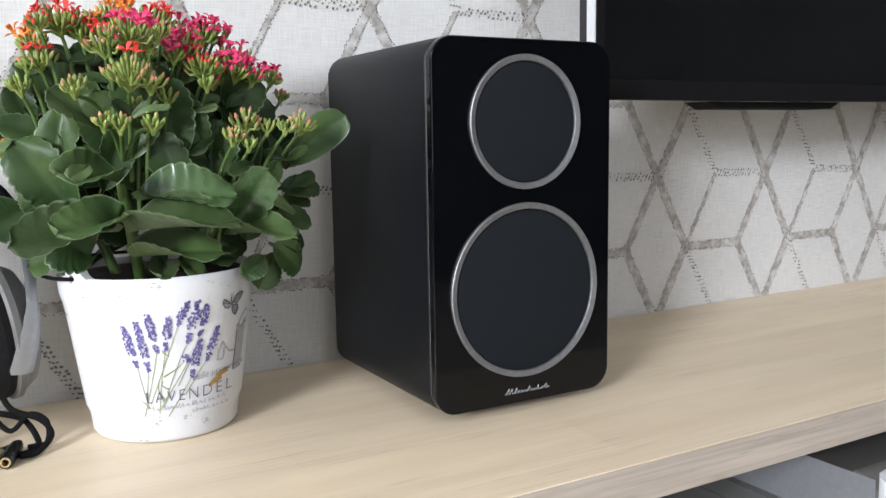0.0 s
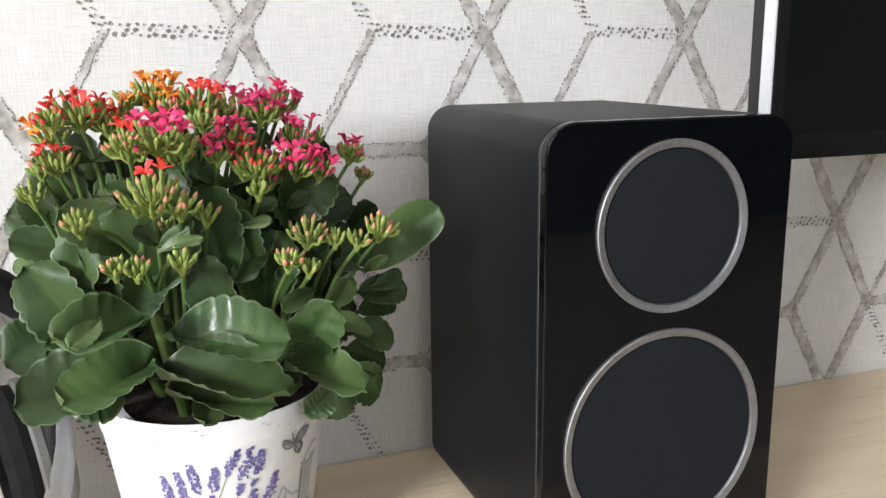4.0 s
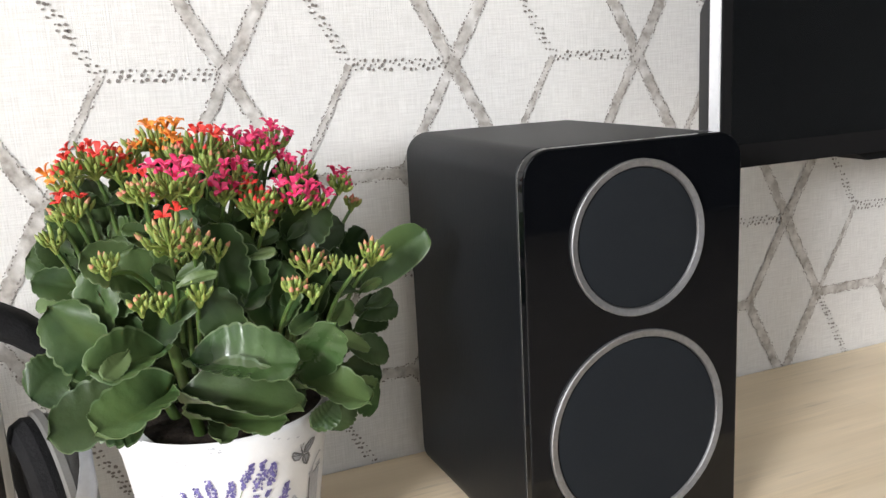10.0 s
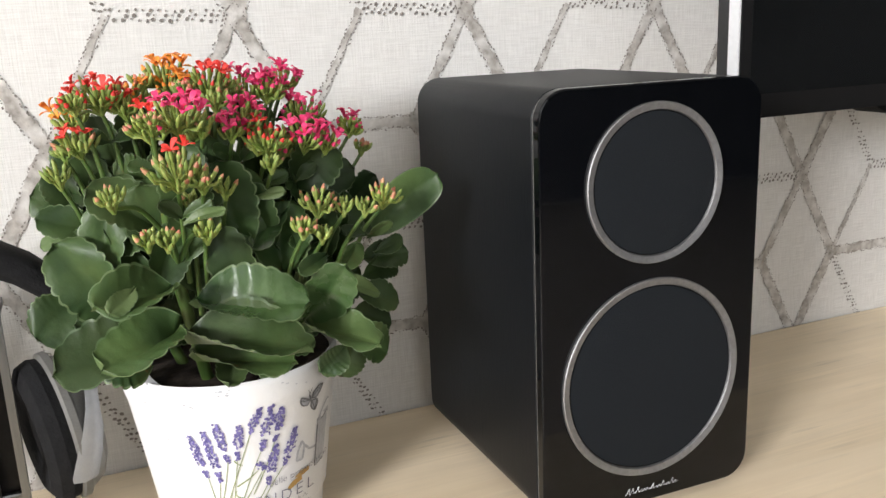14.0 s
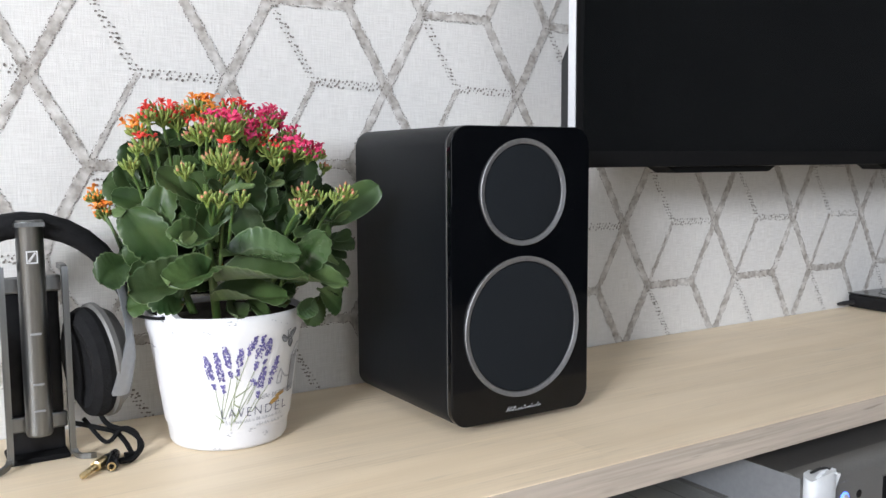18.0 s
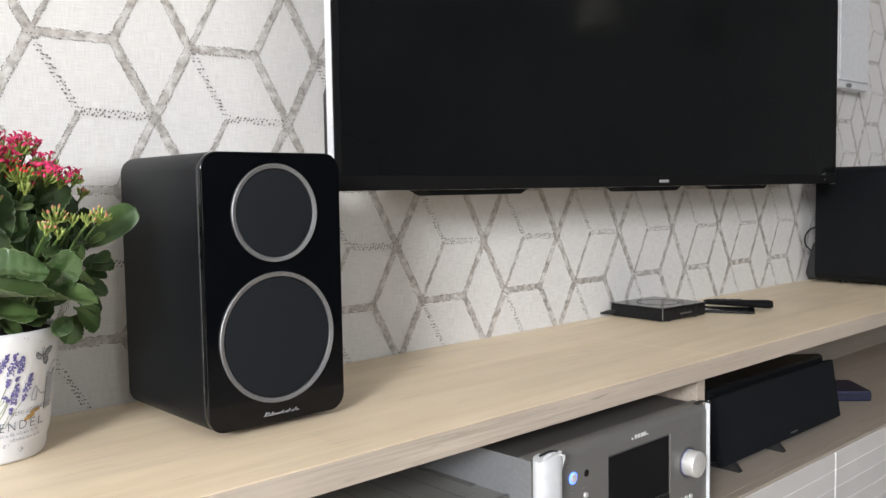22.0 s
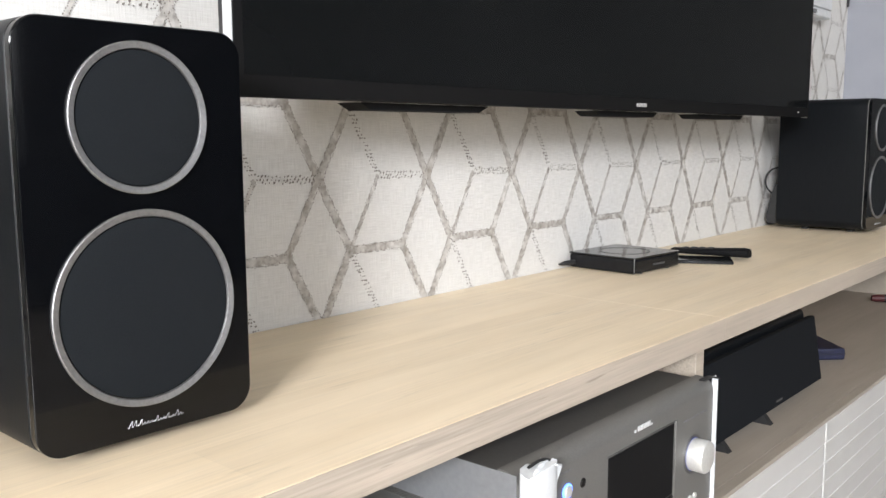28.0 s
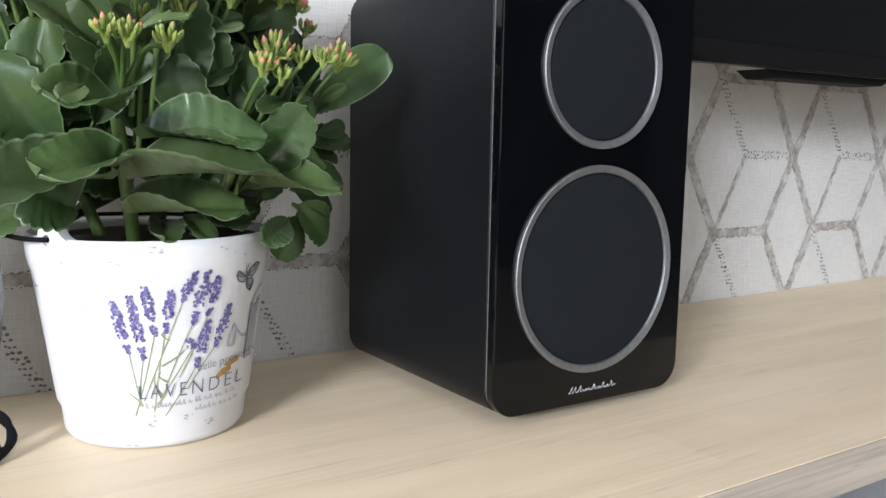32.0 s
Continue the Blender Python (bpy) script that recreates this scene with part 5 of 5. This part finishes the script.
def leaf(base, tip, width, face=None, cup=None, droop=None, material="leaf", lobes=None):
    """A fleshy leaf from base to tip with a scalloped rim; face: the way its upper side looks, cup and droop: how far it folds and bends."""
    b, t = Vector(base) - HUB, Vector(tip) - HUB
    axis = t - b
    length = axis.length * 1.02
    axis.normalize()
    out = Vector((t.x + HUB.x - CENTRE.x, t.y + HUB.y - CENTRE.y - 0.10, 0.02)).normalized()
    n = Vector(face) if face else out * prng.uniform(0.6, 1.0) + Vector((0, 0, prng.uniform(0.15, 0.55)))
    n += Vector((prng.uniform(-0.12, 0.12), prng.uniform(-0.08, 0.08), prng.uniform(-0.1, 0.1)))
    n = (n - axis * n.dot(axis)).normalized()
    side = axis.cross(n)
    rows, cols = 44, 10
    across = (-1, -0.94, -0.72, -0.46, -0.16, 0, 0.16, 0.46, 0.72, 0.94, 1)
    cup = prng.uniform(0.10, 0.34) if cup is None else cup
    quilt = 0.011 if material == "leaf_gloss" else prng.choice((0.0, 0.002, 0.003))
    droop = prng.uniform(0.0, 0.11) if droop is None else droop
    wave = prng.uniform(0.03, 0.08)
    lean = prng.uniform(-0.10, 0.10)
    ph = prng.uniform(0, 6)
    depth = 0.0 if lobes == 0 else 0.17
    lobes = lobes or prng.choice((7, 8, 9, 10))
    w = width * 1.05
    top, low = [], []
    for i in range(rows + 1):
        f = i / rows
        g = min(1.0, max(0.0, (f - 0.10) / 0.90))
        half = max(0.5 * w * (g**0.60) * ((1 - g) ** 0.38) / 0.53, 0.0013 if f < 0.5 else 0.0003)
        scallop = depth * (abs(math.sin(lobes * math.pi * f + 0.5 * ph)) ** 0.5 - 0.8) * min(1, (f - 0.22) * 4) if 0.22 < f < 0.985 else 0.0
        ra, rb = [], []
        for j in range(cols + 1):
            s = across[j]
            p = b + axis * (length * (f - 0.02 * abs(s))) + side * (s * half * (1 + scallop * abs(s) ** 3) + lean * w * math.sin(math.pi * f))
            h = cup * w * (abs(s) ** 1.7) * math.sin(math.pi * min(1, f + 0.1)) - droop * length * f * f + wave * w * math.sin(6 * f + ph + 2 * s) * abs(s)
            h -= 0.05 * w * math.exp(-(s * 5) ** 2)
            h += quilt * w * math.cos(2 * math.pi * (lobes * f * 0.9 - 0.8 * abs(s))) * (1 - abs(s) ** 3) * min(1, 4 * abs(s))
            thick = 0.0007 * (1 - abs(s) ** 4) + 0.0002
            ra.append(p + n * (h + thick))
            rb.append(p + n * (h - thick))
        top.append(ra)
        low.append(rb)
    bm = bmesh.new()
    vt = [[bm.verts.new(p) for p in r] for r in top]
    vl = [[bm.verts.new(p) for p in r] for r in low]
    for i in range(rows):
        for j in range(cols):
            rim = j in (0, cols - 1)
            bm.faces.new((vt[i][j], vt[i][j + 1], vt[i + 1][j + 1], vt[i + 1][j])).material_index = 1 if rim else 0
            bm.faces.new((vl[i][j + 1], vl[i][j], vl[i + 1][j], vl[i + 1][j + 1])).material_index = 1 if rim else 2
        for j, k in ((0, 1), (cols, -1)):
            bm.faces.new((vt[i][j], vt[i + 1][j], vl[i + 1][j], vl[i][j])).material_index = 1
    for i in (0, rows):
        for j in range(cols):
            bm.faces.new((vt[i][j], vt[i][j + 1], vl[i][j + 1], vl[i][j]))
    ob = part("leaf", bm, material, plant, angle=70)
    ob.data.materials.append(M["leaf_rim"])
    ob.data.materials.append(M["leaf_under"])
    return ob


def bud_mesh(bm, p, d, length, r, f0, f1, n=6):
    """The stretch f0 to f1 of a slender bud along d."""
    side = d.cross(Vector((0.3, 0.5, 0.8))).normalized()
    other = d.cross(side)
    rings = []
    for k in range(5):
        f = f0 + (f1 - f0) * k / 4
        q = r * (0.45 + 0.95 * f) if f < 0.55 else r * max(0.12, 0.97 * (1 - ((f - 0.55) / 0.47) ** 1.6))
        rings.append([p + d * (length * f) + q * (side * math.cos(2 * math.pi * i / n) + other * math.sin(2 * math.pi * i / n)) for i in range(n)])
    loft(rings, bm)


def open_flower(bm, p, d, size):
    side = d.cross(Vector((0.3, 0.5, 0.8))).normalized()
    other = d.cross(side)
    spin = prng.uniform(0, 1.5)
    for k in range(4):
        a = spin + math.pi / 2 * k
        u = side * math.cos(a) + other * math.sin(a)
        v = d.cross(u)
        lift = prng.uniform(0.45, 1.5)
        pts = []
        for f, w, h in ((0.05, 0.09, 0.0), (0.28, 0.20, 0.42), (0.55, 0.29, 0.66), (0.80, 0.19, 0.72), (1.0, 0.02, 0.66)):
            c = p + u * (f * size) + d * (h * lift * size)
            pts.append((c - v * (w * size), c + v * (w * size)))
        th = d * (size * 0.05)
        rings = [[a_ + th, b_ + th, b_ - th, a_ - th] for a_, b_ in pts]
        loft(rings, bm)


def flower(x, y, z, kind, size):
    c = Vector((x, y, z - 0.0005)) - HUB
    r = (0.0095 if kind in ("bud", "pinkbud") else 0.0112) * size
    lean = Vector(((x - CENTRE.x) * 1.6, (y - CENTRE.y) * 1.2, 0.28)).normalized() * 0.5 + Vector((0, 0, 0.8))
    lean.normalize()
    base = c - lean * r * 1.25
    hue = {"orange": "orange", "red": "red_petal", "magenta": "magenta", "pinkbud": "pink", "redbud": "red_petal", "bud": "pink"}[kind]
    green, tint, bloom = bmesh.new(), bmesh.new(), bmesh.new()
    shut = kind in ("bud", "pinkbud")
    count = int(4 + 16 * size) if shut else int(10 + 20 * size)
    opened = {"orange": 0.50, "red": 0.36, "magenta": 0.50, "redbud": 0.24}.get(kind, 0.0)
    for i in range(count):
        f = (i + 0.5) / count
        polar, turn_ = math.acos(1 - (0.9 if shut else 1.15) * f), i * 2.39996
        d = Vector((math.sin(polar) * math.cos(turn_), math.sin(polar) * math.sin(turn_), math.cos(polar)))
        d = lean.to_track_quat("Z", "Y") @ d
        wide = d - lean * d.dot(lean)
        p = base + d * r * prng.uniform(0.62, 1.0) + wide * r * 0.30 + lean * r * prng.uniform(0.1, 0.55)
        axis = (d * 0.55 + lean * 0.72 + Vector((prng.uniform(-0.2, 0.2), prng.uniform(-0.2, 0.2), 0))).normalized()
        length, rad = (0.0080 if shut else 0.0086) * prng.uniform(0.85, 1.15) * (0.75 + 0.25 * size), 0.0017 * prng.uniform(0.85, 1.15)
        tube([base - lean * 0.003, (base + p) / 2 + lean * 0.001, p], [0.0012, 0.001, 0.0011], 5, green)
        if prng.random() < opened and f < 0.5:
            bud_mesh(green, p, axis, length * 1.1, rad * 0.85, 0.0, 0.8)
            open_flower(bloom, p + axis * length * 0.85, axis, 0.0066 * prng.uniform(0.8, 1.15))
        else:
            tipped = prng.random() < {"bud": 0.12, "pinkbud": 0.62, "redbud": 0.5}.get(kind, 0.95 - 0.6 * f)
            share = prng.uniform(0.52, 0.74)
            bud_mesh(green, p, axis, length, rad, 0.0, share + 0.02 if tipped else 1.0)
            if tipped:
                bud_mesh(tint, p, axis, length, rad * 1.02, share, 1.0)
    head = part("flower_head", green, "bud", plant, {"bud": "closed green flower buds"}.get(kind, "green calyces with tinted tips"), 60)
    if len(tint.verts):
        tagged(part("tinted_tip", tint, hue if kind != "redbud" else "pink", head, angle=60), kind="stuff")
    else:
        tint.free()
    if len(bloom.verts):
        tagged(part("petal", bloom, hue, head, {"orange": "orange petals", "red": "red petals", "redbud": "red petals", "magenta": "magenta petals"}[kind], 60), kind="stuff")
    else:
        bloom.free()
    foot = Vector((0.30 + 0.72 * (x - 0.30), -0.155 + 0.62 * (y + 0.155), max(0.755, z - 0.085))) - HUB
    if y < -0.26:
        foot = Vector((0.281, -0.224, min(z - 0.03, 0.835))) - HUB
    mid = (foot * 0.45 + base * 0.55) + Vector((0, 0, 0.010))
    part("flower_stem", tube([foot, mid, base], [0.0019, 0.0016, 0.0013], 7, steps=5), "stem", plant, angle=60)
    if size > 0.75:
        q = foot * 0.3 + base * 0.7
        for s in (-1, 1):
            tipv = q + Vector((s * prng.uniform(0.012, 0.02), prng.uniform(-0.012, 0.004), prng.uniform(0.004, 0.014)))
            leaf(q + HUB, tipv + HUB, 0.010)


for pts, r in (([(0.296, -0.185, 0.722), (0.288, -0.20, 0.765), (0.279, -0.215, 0.82), (0.277, -0.225, 0.865)], 0.0046), ([(0.315, -0.16, 0.722), (0.325, -0.165, 0.78), (0.335, -0.165, 0.85)], 0.0044),
               ([(0.285, -0.15, 0.722), (0.265, -0.15, 0.78), (0.25, -0.15, 0.86)], 0.0042), ([(0.335, -0.17, 0.722), (0.36, -0.185, 0.77), (0.372, -0.20, 0.82)], 0.0040)):
    part("main_stem", tube([Vector(p) - HUB for p in pts], [r, r * 0.9, r * 0.7], 10, steps=5), "stem", plant, "thick pale green stem", 60)

flower(0.292, -0.160, 0.945, 'orange', 1.0)
flower(0.276, -0.168, 0.939, 'pinkbud', 0.50)
flower(0.307, -0.156, 0.934, 'pinkbud', 0.60)
flower(0.246, -0.190, 0.936, 'red', 1.0)
flower(0.231, -0.198, 0.930, 'red', 0.50)
flower(0.262, -0.186, 0.926, 'red', 0.60)
flower(0.266, -0.170, 0.932, 'orange', 0.85)
flower(0.229, -0.170, 0.920, 'orange', 0.65)
flower(0.230, -0.190, 0.906, 'redbud', 0.75)
flower(0.222, -0.190, 0.898, 'bud', 0.41)
flower(0.216, -0.190, 0.885, 'bud', 0.74)
flower(0.273, -0.220, 0.916, 'redbud', 0.85)
flower(0.288, -0.240, 0.924, 'magenta', 1.0)
flower(0.272, -0.248, 0.918, 'pinkbud', 0.50)
flower(0.303, -0.236, 0.914, 'pinkbud', 0.60)
flower(0.300, -0.220, 0.907, 'bud', 0.66)
flower(0.282, -0.260, 0.894, 'redbud', 1.15)
flower(0.297, -0.260, 0.884, 'pinkbud', 0.7)
flower(0.244, -0.270, 0.879, 'bud', 0.61)
flower(0.260, -0.280, 0.855, 'bud', 0.53)
flower(0.271, -0.280, 0.853, 'bud', 0.49)
flower(0.295, -0.270, 0.853, 'bud', 0.53)
flower(0.313, -0.240, 0.873, 'bud', 0.49)
flower(0.291, -0.240, 0.867, 'bud', 0.41)
flower(0.317, -0.180, 0.940, 'red', 1.0)
flower(0.301, -0.188, 0.933, 'pinkbud', 0.50)
flower(0.333, -0.176, 0.929, 'pinkbud', 0.60)
flower(0.319, -0.200, 0.927, 'bud', 0.74)
flower(0.347, -0.160, 0.933, 'magenta', 1.1)
flower(0.330, -0.156, 0.925, 'pinkbud', 0.55)
flower(0.364, -0.168, 0.927, 'pinkbud', 0.50)
flower(0.378, -0.140, 0.936, 'magenta', 0.8)
flower(0.385, -0.170, 0.914, 'magenta', 0.95)
flower(0.347, -0.220, 0.902, 'red', 0.95)
flower(0.333, -0.210, 0.916, 'magenta', 0.8)
flower(0.374, -0.210, 0.901, 'magenta', 1.0)
flower(0.358, -0.206, 0.891, 'magenta', 0.60)
flower(0.390, -0.206, 0.893, 'magenta', 0.55)
flower(0.324, -0.220, 0.906, 'magenta', 0.4)
flower(0.425, -0.150, 0.897, 'magenta', 0.6)
flower(0.433, -0.150, 0.879, 'pinkbud', 0.45)
flower(0.346, -0.230, 0.884, 'bud', 0.41)
flower(0.376, -0.230, 0.858, 'pinkbud', 1.0)
flower(0.393, -0.230, 0.850, 'bud', 0.41)
flower(0.405, -0.240, 0.851, 'bud', 0.53)
flower(0.426, -0.220, 0.855, 'pinkbud', 0.85)
flower(0.359, -0.250, 0.845, 'pinkbud', 0.65)
flower(0.371, -0.250, 0.837, 'bud', 0.37)
flower(0.296, -0.170, 0.934, 'orange', 0.6)
flower(0.360, -0.170, 0.930, 'magenta', 0.7)
leaf((0.276, -0.222, 0.774), (0.204, -0.247, 0.781), 0.047, (-0.25, -0.55, 0.8), 0.34, 0.2)
leaf((0.276, -0.232, 0.782), (0.232, -0.273, 0.790), 0.042, (-0.1, -0.5, 0.85), 0.34, 0.22)
leaf((0.250, -0.208, 0.780), (0.208, -0.204, 0.840), 0.041, (-0.35, -0.85, 0.35), 0.28, 0.05)
leaf((0.274, -0.208, 0.805), (0.215, -0.188, 0.840), 0.032, (-0.2, -0.9, 0.3), 0.2, 0.08)
leaf((0.221, -0.158, 0.790), (0.189, -0.173, 0.773), 0.035, (-0.4, -0.85, 0.3), 0.15, 0.1)
leaf((0.274, -0.247, 0.812), (0.233, -0.285, 0.828), 0.034, (-0.1, -0.55, 0.8), 0.34, 0.18)
leaf((0.251, -0.268, 0.823), (0.236, -0.290, 0.818), 0.013, (-0.1, -0.8, 0.5), 0.15, 0.1, "leaf_pale")
leaf((0.286, -0.237, 0.798), (0.349, -0.273, 0.807), 0.042, (0, -0.62, 0.8), 0.3, 0.16, "leaf_gloss", 9)
leaf((0.279, -0.235, 0.775), (0.340, -0.300, 0.793), 0.044, (0.1, -0.38, 0.92), 0.42, 0.16, "leaf", 9)
leaf((0.285, -0.208, 0.752), (0.340, -0.255, 0.765), 0.036, (0.1, -0.5, 0.85), 0.42, 0.16, "leaf", 9)
leaf((0.354, -0.218, 0.765), (0.377, -0.268, 0.811), 0.034, (0.2, -0.9, 0.4), 0.2, 0.12, "leaf_gloss", 8)
leaf((0.375, -0.242, 0.820), (0.353, -0.258, 0.816), 0.012, (-0.1, -0.8, 0.5), 0.2, 0.1)
leaf((0.391, -0.212, 0.800), (0.401, -0.227, 0.820), 0.017, (0.3, -0.9, 0.3), 0.2, 0.1)
leaf((0.430, -0.173, 0.799), (0.454, -0.173, 0.808), 0.013, (0.2, -0.9, 0.4), 0.1, 0.1)
leaf((0.414, -0.183, 0.783), (0.452, -0.166, 0.786), 0.020, (0.2, -0.8, 0.5), 0.2, 0.1)
leaf((0.387, -0.212, 0.794), (0.421, -0.212, 0.780), 0.015, (0.2, -0.7, 0.7), 0.2, 0.1, "leaf_pale")
leaf((0.360, -0.227, 0.767), (0.391, -0.280, 0.777), 0.031, (0.15, -0.75, 0.6), 0.42, 0.2)
leaf((0.403, -0.188, 0.761), (0.435, -0.193, 0.748), 0.027, (0.3, -0.85, 0.4), 0.2, 0.15)
leaf((0.400, -0.198, 0.751), (0.428, -0.202, 0.727), 0.029, (0.3, -0.9, 0.2), 0.2, 0.15)
leaf((0.409, -0.188, 0.744), (0.391, -0.194, 0.712), 0.027, (0.15, -1, 0.1), 0.1, 0.02)
leaf((0.392, -0.208, 0.742), (0.370, -0.222, 0.731), 0.020, (0, -1, 0.2), 0.25, 0.1, "leaf_gloss")
leaf((0.314, -0.178, 0.740), (0.305, -0.222, 0.736), 0.022, (-0.2, -0.95, 0.25), 0.35, 0.05, "leaf_under")
leaf((0.326, -0.188, 0.742), (0.336, -0.218, 0.734), 0.018, (0.2, -0.9, 0.3), 0.3, 0.1)
leaf((0.247, -0.168, 0.847), (0.198, -0.163, 0.868), 0.036, (-0.3, -0.9, 0.3), 0.18, 0.1)
leaf((0.240, -0.178, 0.841), (0.201, -0.183, 0.856), 0.023, (-0.3, -0.85, 0.45), 0.2, 0.1)
leaf((0.265, -0.158, 0.854), (0.225, -0.147, 0.882), 0.025, (-0.2, -0.95, 0.2), 0.2, 0.05)
leaf((0.277, -0.218, 0.842), (0.237, -0.227, 0.880), 0.036, (-0.1, -0.6, 0.8), 0.26, 0.16)
leaf((0.284, -0.261, 0.856), (0.306, -0.273, 0.866), 0.010, (0, -0.6, 0.8), 0.2, 0.1, "leaf_pale")
leaf((0.316, -0.173, 0.868), (0.317, -0.173, 0.915), 0.020, (0.1, -1, 0.1), 0.3, 0)
leaf((0.370, -0.163, 0.835), (0.409, -0.152, 0.882), 0.036, (0.3, -0.95, 0.1), 0.15, 0.02)
leaf((0.388, -0.152, 0.822), (0.413, -0.142, 0.874), 0.031, (0.3, -0.95, 0.1), 0.15, 0.02)
leaf((0.324, -0.193, 0.828), (0.330, -0.202, 0.865), 0.020, (0, -1, 0.2), 0.3, 0.05)
leaf((0.364, -0.198, 0.857), (0.325, -0.234, 0.833), 0.028, (-0.4, -0.7, 0.55), 0.38, 0.1, "leaf_gloss")
leaf((0.331, -0.222, 0.859), (0.350, -0.237, 0.867), 0.010, (0, -0.6, 0.8), 0.1, 0.1, "leaf_pale")
leaf((0.429, -0.152, 0.826), (0.425, -0.142, 0.855), 0.017, (0.2, -1, 0.1), 0.15, 0.05)
leaf((0.227, -0.182, 0.843), (0.200, -0.183, 0.840), 0.014, (-0.3, -0.7, 0.6), 0.1, 0.2, "leaf_pale")
leaf((0.351, -0.173, 0.787), (0.345, -0.183, 0.829), 0.025, (0, -1, 0.1), 0.2, 0.02)
leaf((0.383, -0.198, 0.827), (0.359, -0.218, 0.806), 0.018, (-0.2, -0.9, 0.4), 0.35, 0.05)
leaf((0.293, -0.212, 0.815), (0.307, -0.227, 0.846), 0.018, (0.1, -0.95, 0.3), 0.25, 0.05)
leaf((0.334, -0.183, 0.762), (0.322, -0.188, 0.798), 0.023, (0, -1, 0.1), 0.2, 0.02)
leaf((0.262, -0.193, 0.807), (0.254, -0.193, 0.848), 0.024, (-0.1, -1, 0.1), 0.2, 0.02)
leaf((0.384, -0.173, 0.750), (0.398, -0.173, 0.782), 0.024, (0.2, -1, 0.1), 0.2, 0.02)
leaf((0.232, -0.173, 0.773), (0.218, -0.163, 0.807), 0.026, (-0.2, -1, 0.1), 0.2, 0.02)
leaf((0.423, -0.183, 0.813), (0.473, -0.202, 0.859), 0.033, (-0.35, -0.85, 0.2), 0.12, 0.02, "leaf", 0)
flower(0.206, -0.065, 0.851, 'orange', .6)
flower(0.213, -0.070, 0.834, 'orange', .5)

# leaves that fill the inside and the far side of the bush
for i in range(110):
    a = prng.uniform(0, 2 * math.pi)
    if math.sin(a) < -0.6:
        continue
    rr = prng.uniform(0.010, 0.072)
    z = prng.uniform(0.750, 0.878)
    b = Vector((CENTRE.x + 0.004 + rr * math.cos(a), CENTRE.y - 0.028 + rr * 0.8 * math.sin(a), z))
    reach = prng.uniform(0.045, 0.072) * (1.0 if math.sin(a) > -0.2 else 0.45)
    t = b + Vector((math.cos(a) * reach, math.sin(a) * reach * 0.8, prng.uniform(-0.02, 0.040)))
    t.y = min(t.y, -0.035)
    t.x = min(max(t.x, 0.222 if z > 0.80 else 0.215), 0.418)
    leaf(b, t, prng.uniform(0.030, 0.046))

# upright leaves between the flower stems
for i in range(46):
    a = prng.uniform(0, 2 * math.pi)
    rr = 0.085 * math.sqrt(prng.random())
    b = Vector((CENTRE.x + 0.004 + rr * math.cos(a), CENTRE.y - 0.035 + rr * 0.75 * math.sin(a), prng.uniform(0.79, 0.845)))
    t = b + Vector((prng.uniform(-0.022, 0.022), prng.uniform(-0.02, 0.01), prng.uniform(0.045, 0.065)))
    leaf(b, t, prng.uniform(0.026, 0.040), (prng.uniform(-0.5, 0.5), -1, prng.uniform(-0.1, 0.3)))

# low leaves over the pot's rim and leaves behind the outer flower heads
for bx, by, bz, tx, ty, tz, w in ((0.335, -0.165, 0.744, 0.372, -0.190, 0.742, 0.026), (0.345, -0.150, 0.745, 0.395, -0.150, 0.750, 0.030), (0.350, -0.175, 0.748, 0.362, -0.215, 0.752, 0.024),
                                  (0.255, -0.155, 0.868, 0.240, -0.160, 0.915, 0.030), (0.240, -0.150, 0.860, 0.222, -0.155, 0.905, 0.028), (0.275, -0.150, 0.875, 0.268, -0.155, 0.920, 0.030),
                                  (0.415, -0.165, 0.815, 0.452, -0.160, 0.835, 0.024), (0.418, -0.170, 0.795, 0.457, -0.175, 0.796, 0.024), (0.410, -0.160, 0.830, 0.440, -0.155, 0.856, 0.024), (0.405, -0.190, 0.775, 0.438, -0.200, 0.765, 0.026),
                                  (0.228, -0.160, 0.850, 0.212, -0.170, 0.884, 0.024), (0.300, -0.145, 0.880, 0.298, -0.150, 0.925, 0.030), (0.345, -0.140, 0.880, 0.350, -0.145, 0.920, 0.030)):
    leaf((bx, by, bz), (tx, ty, tz), w)
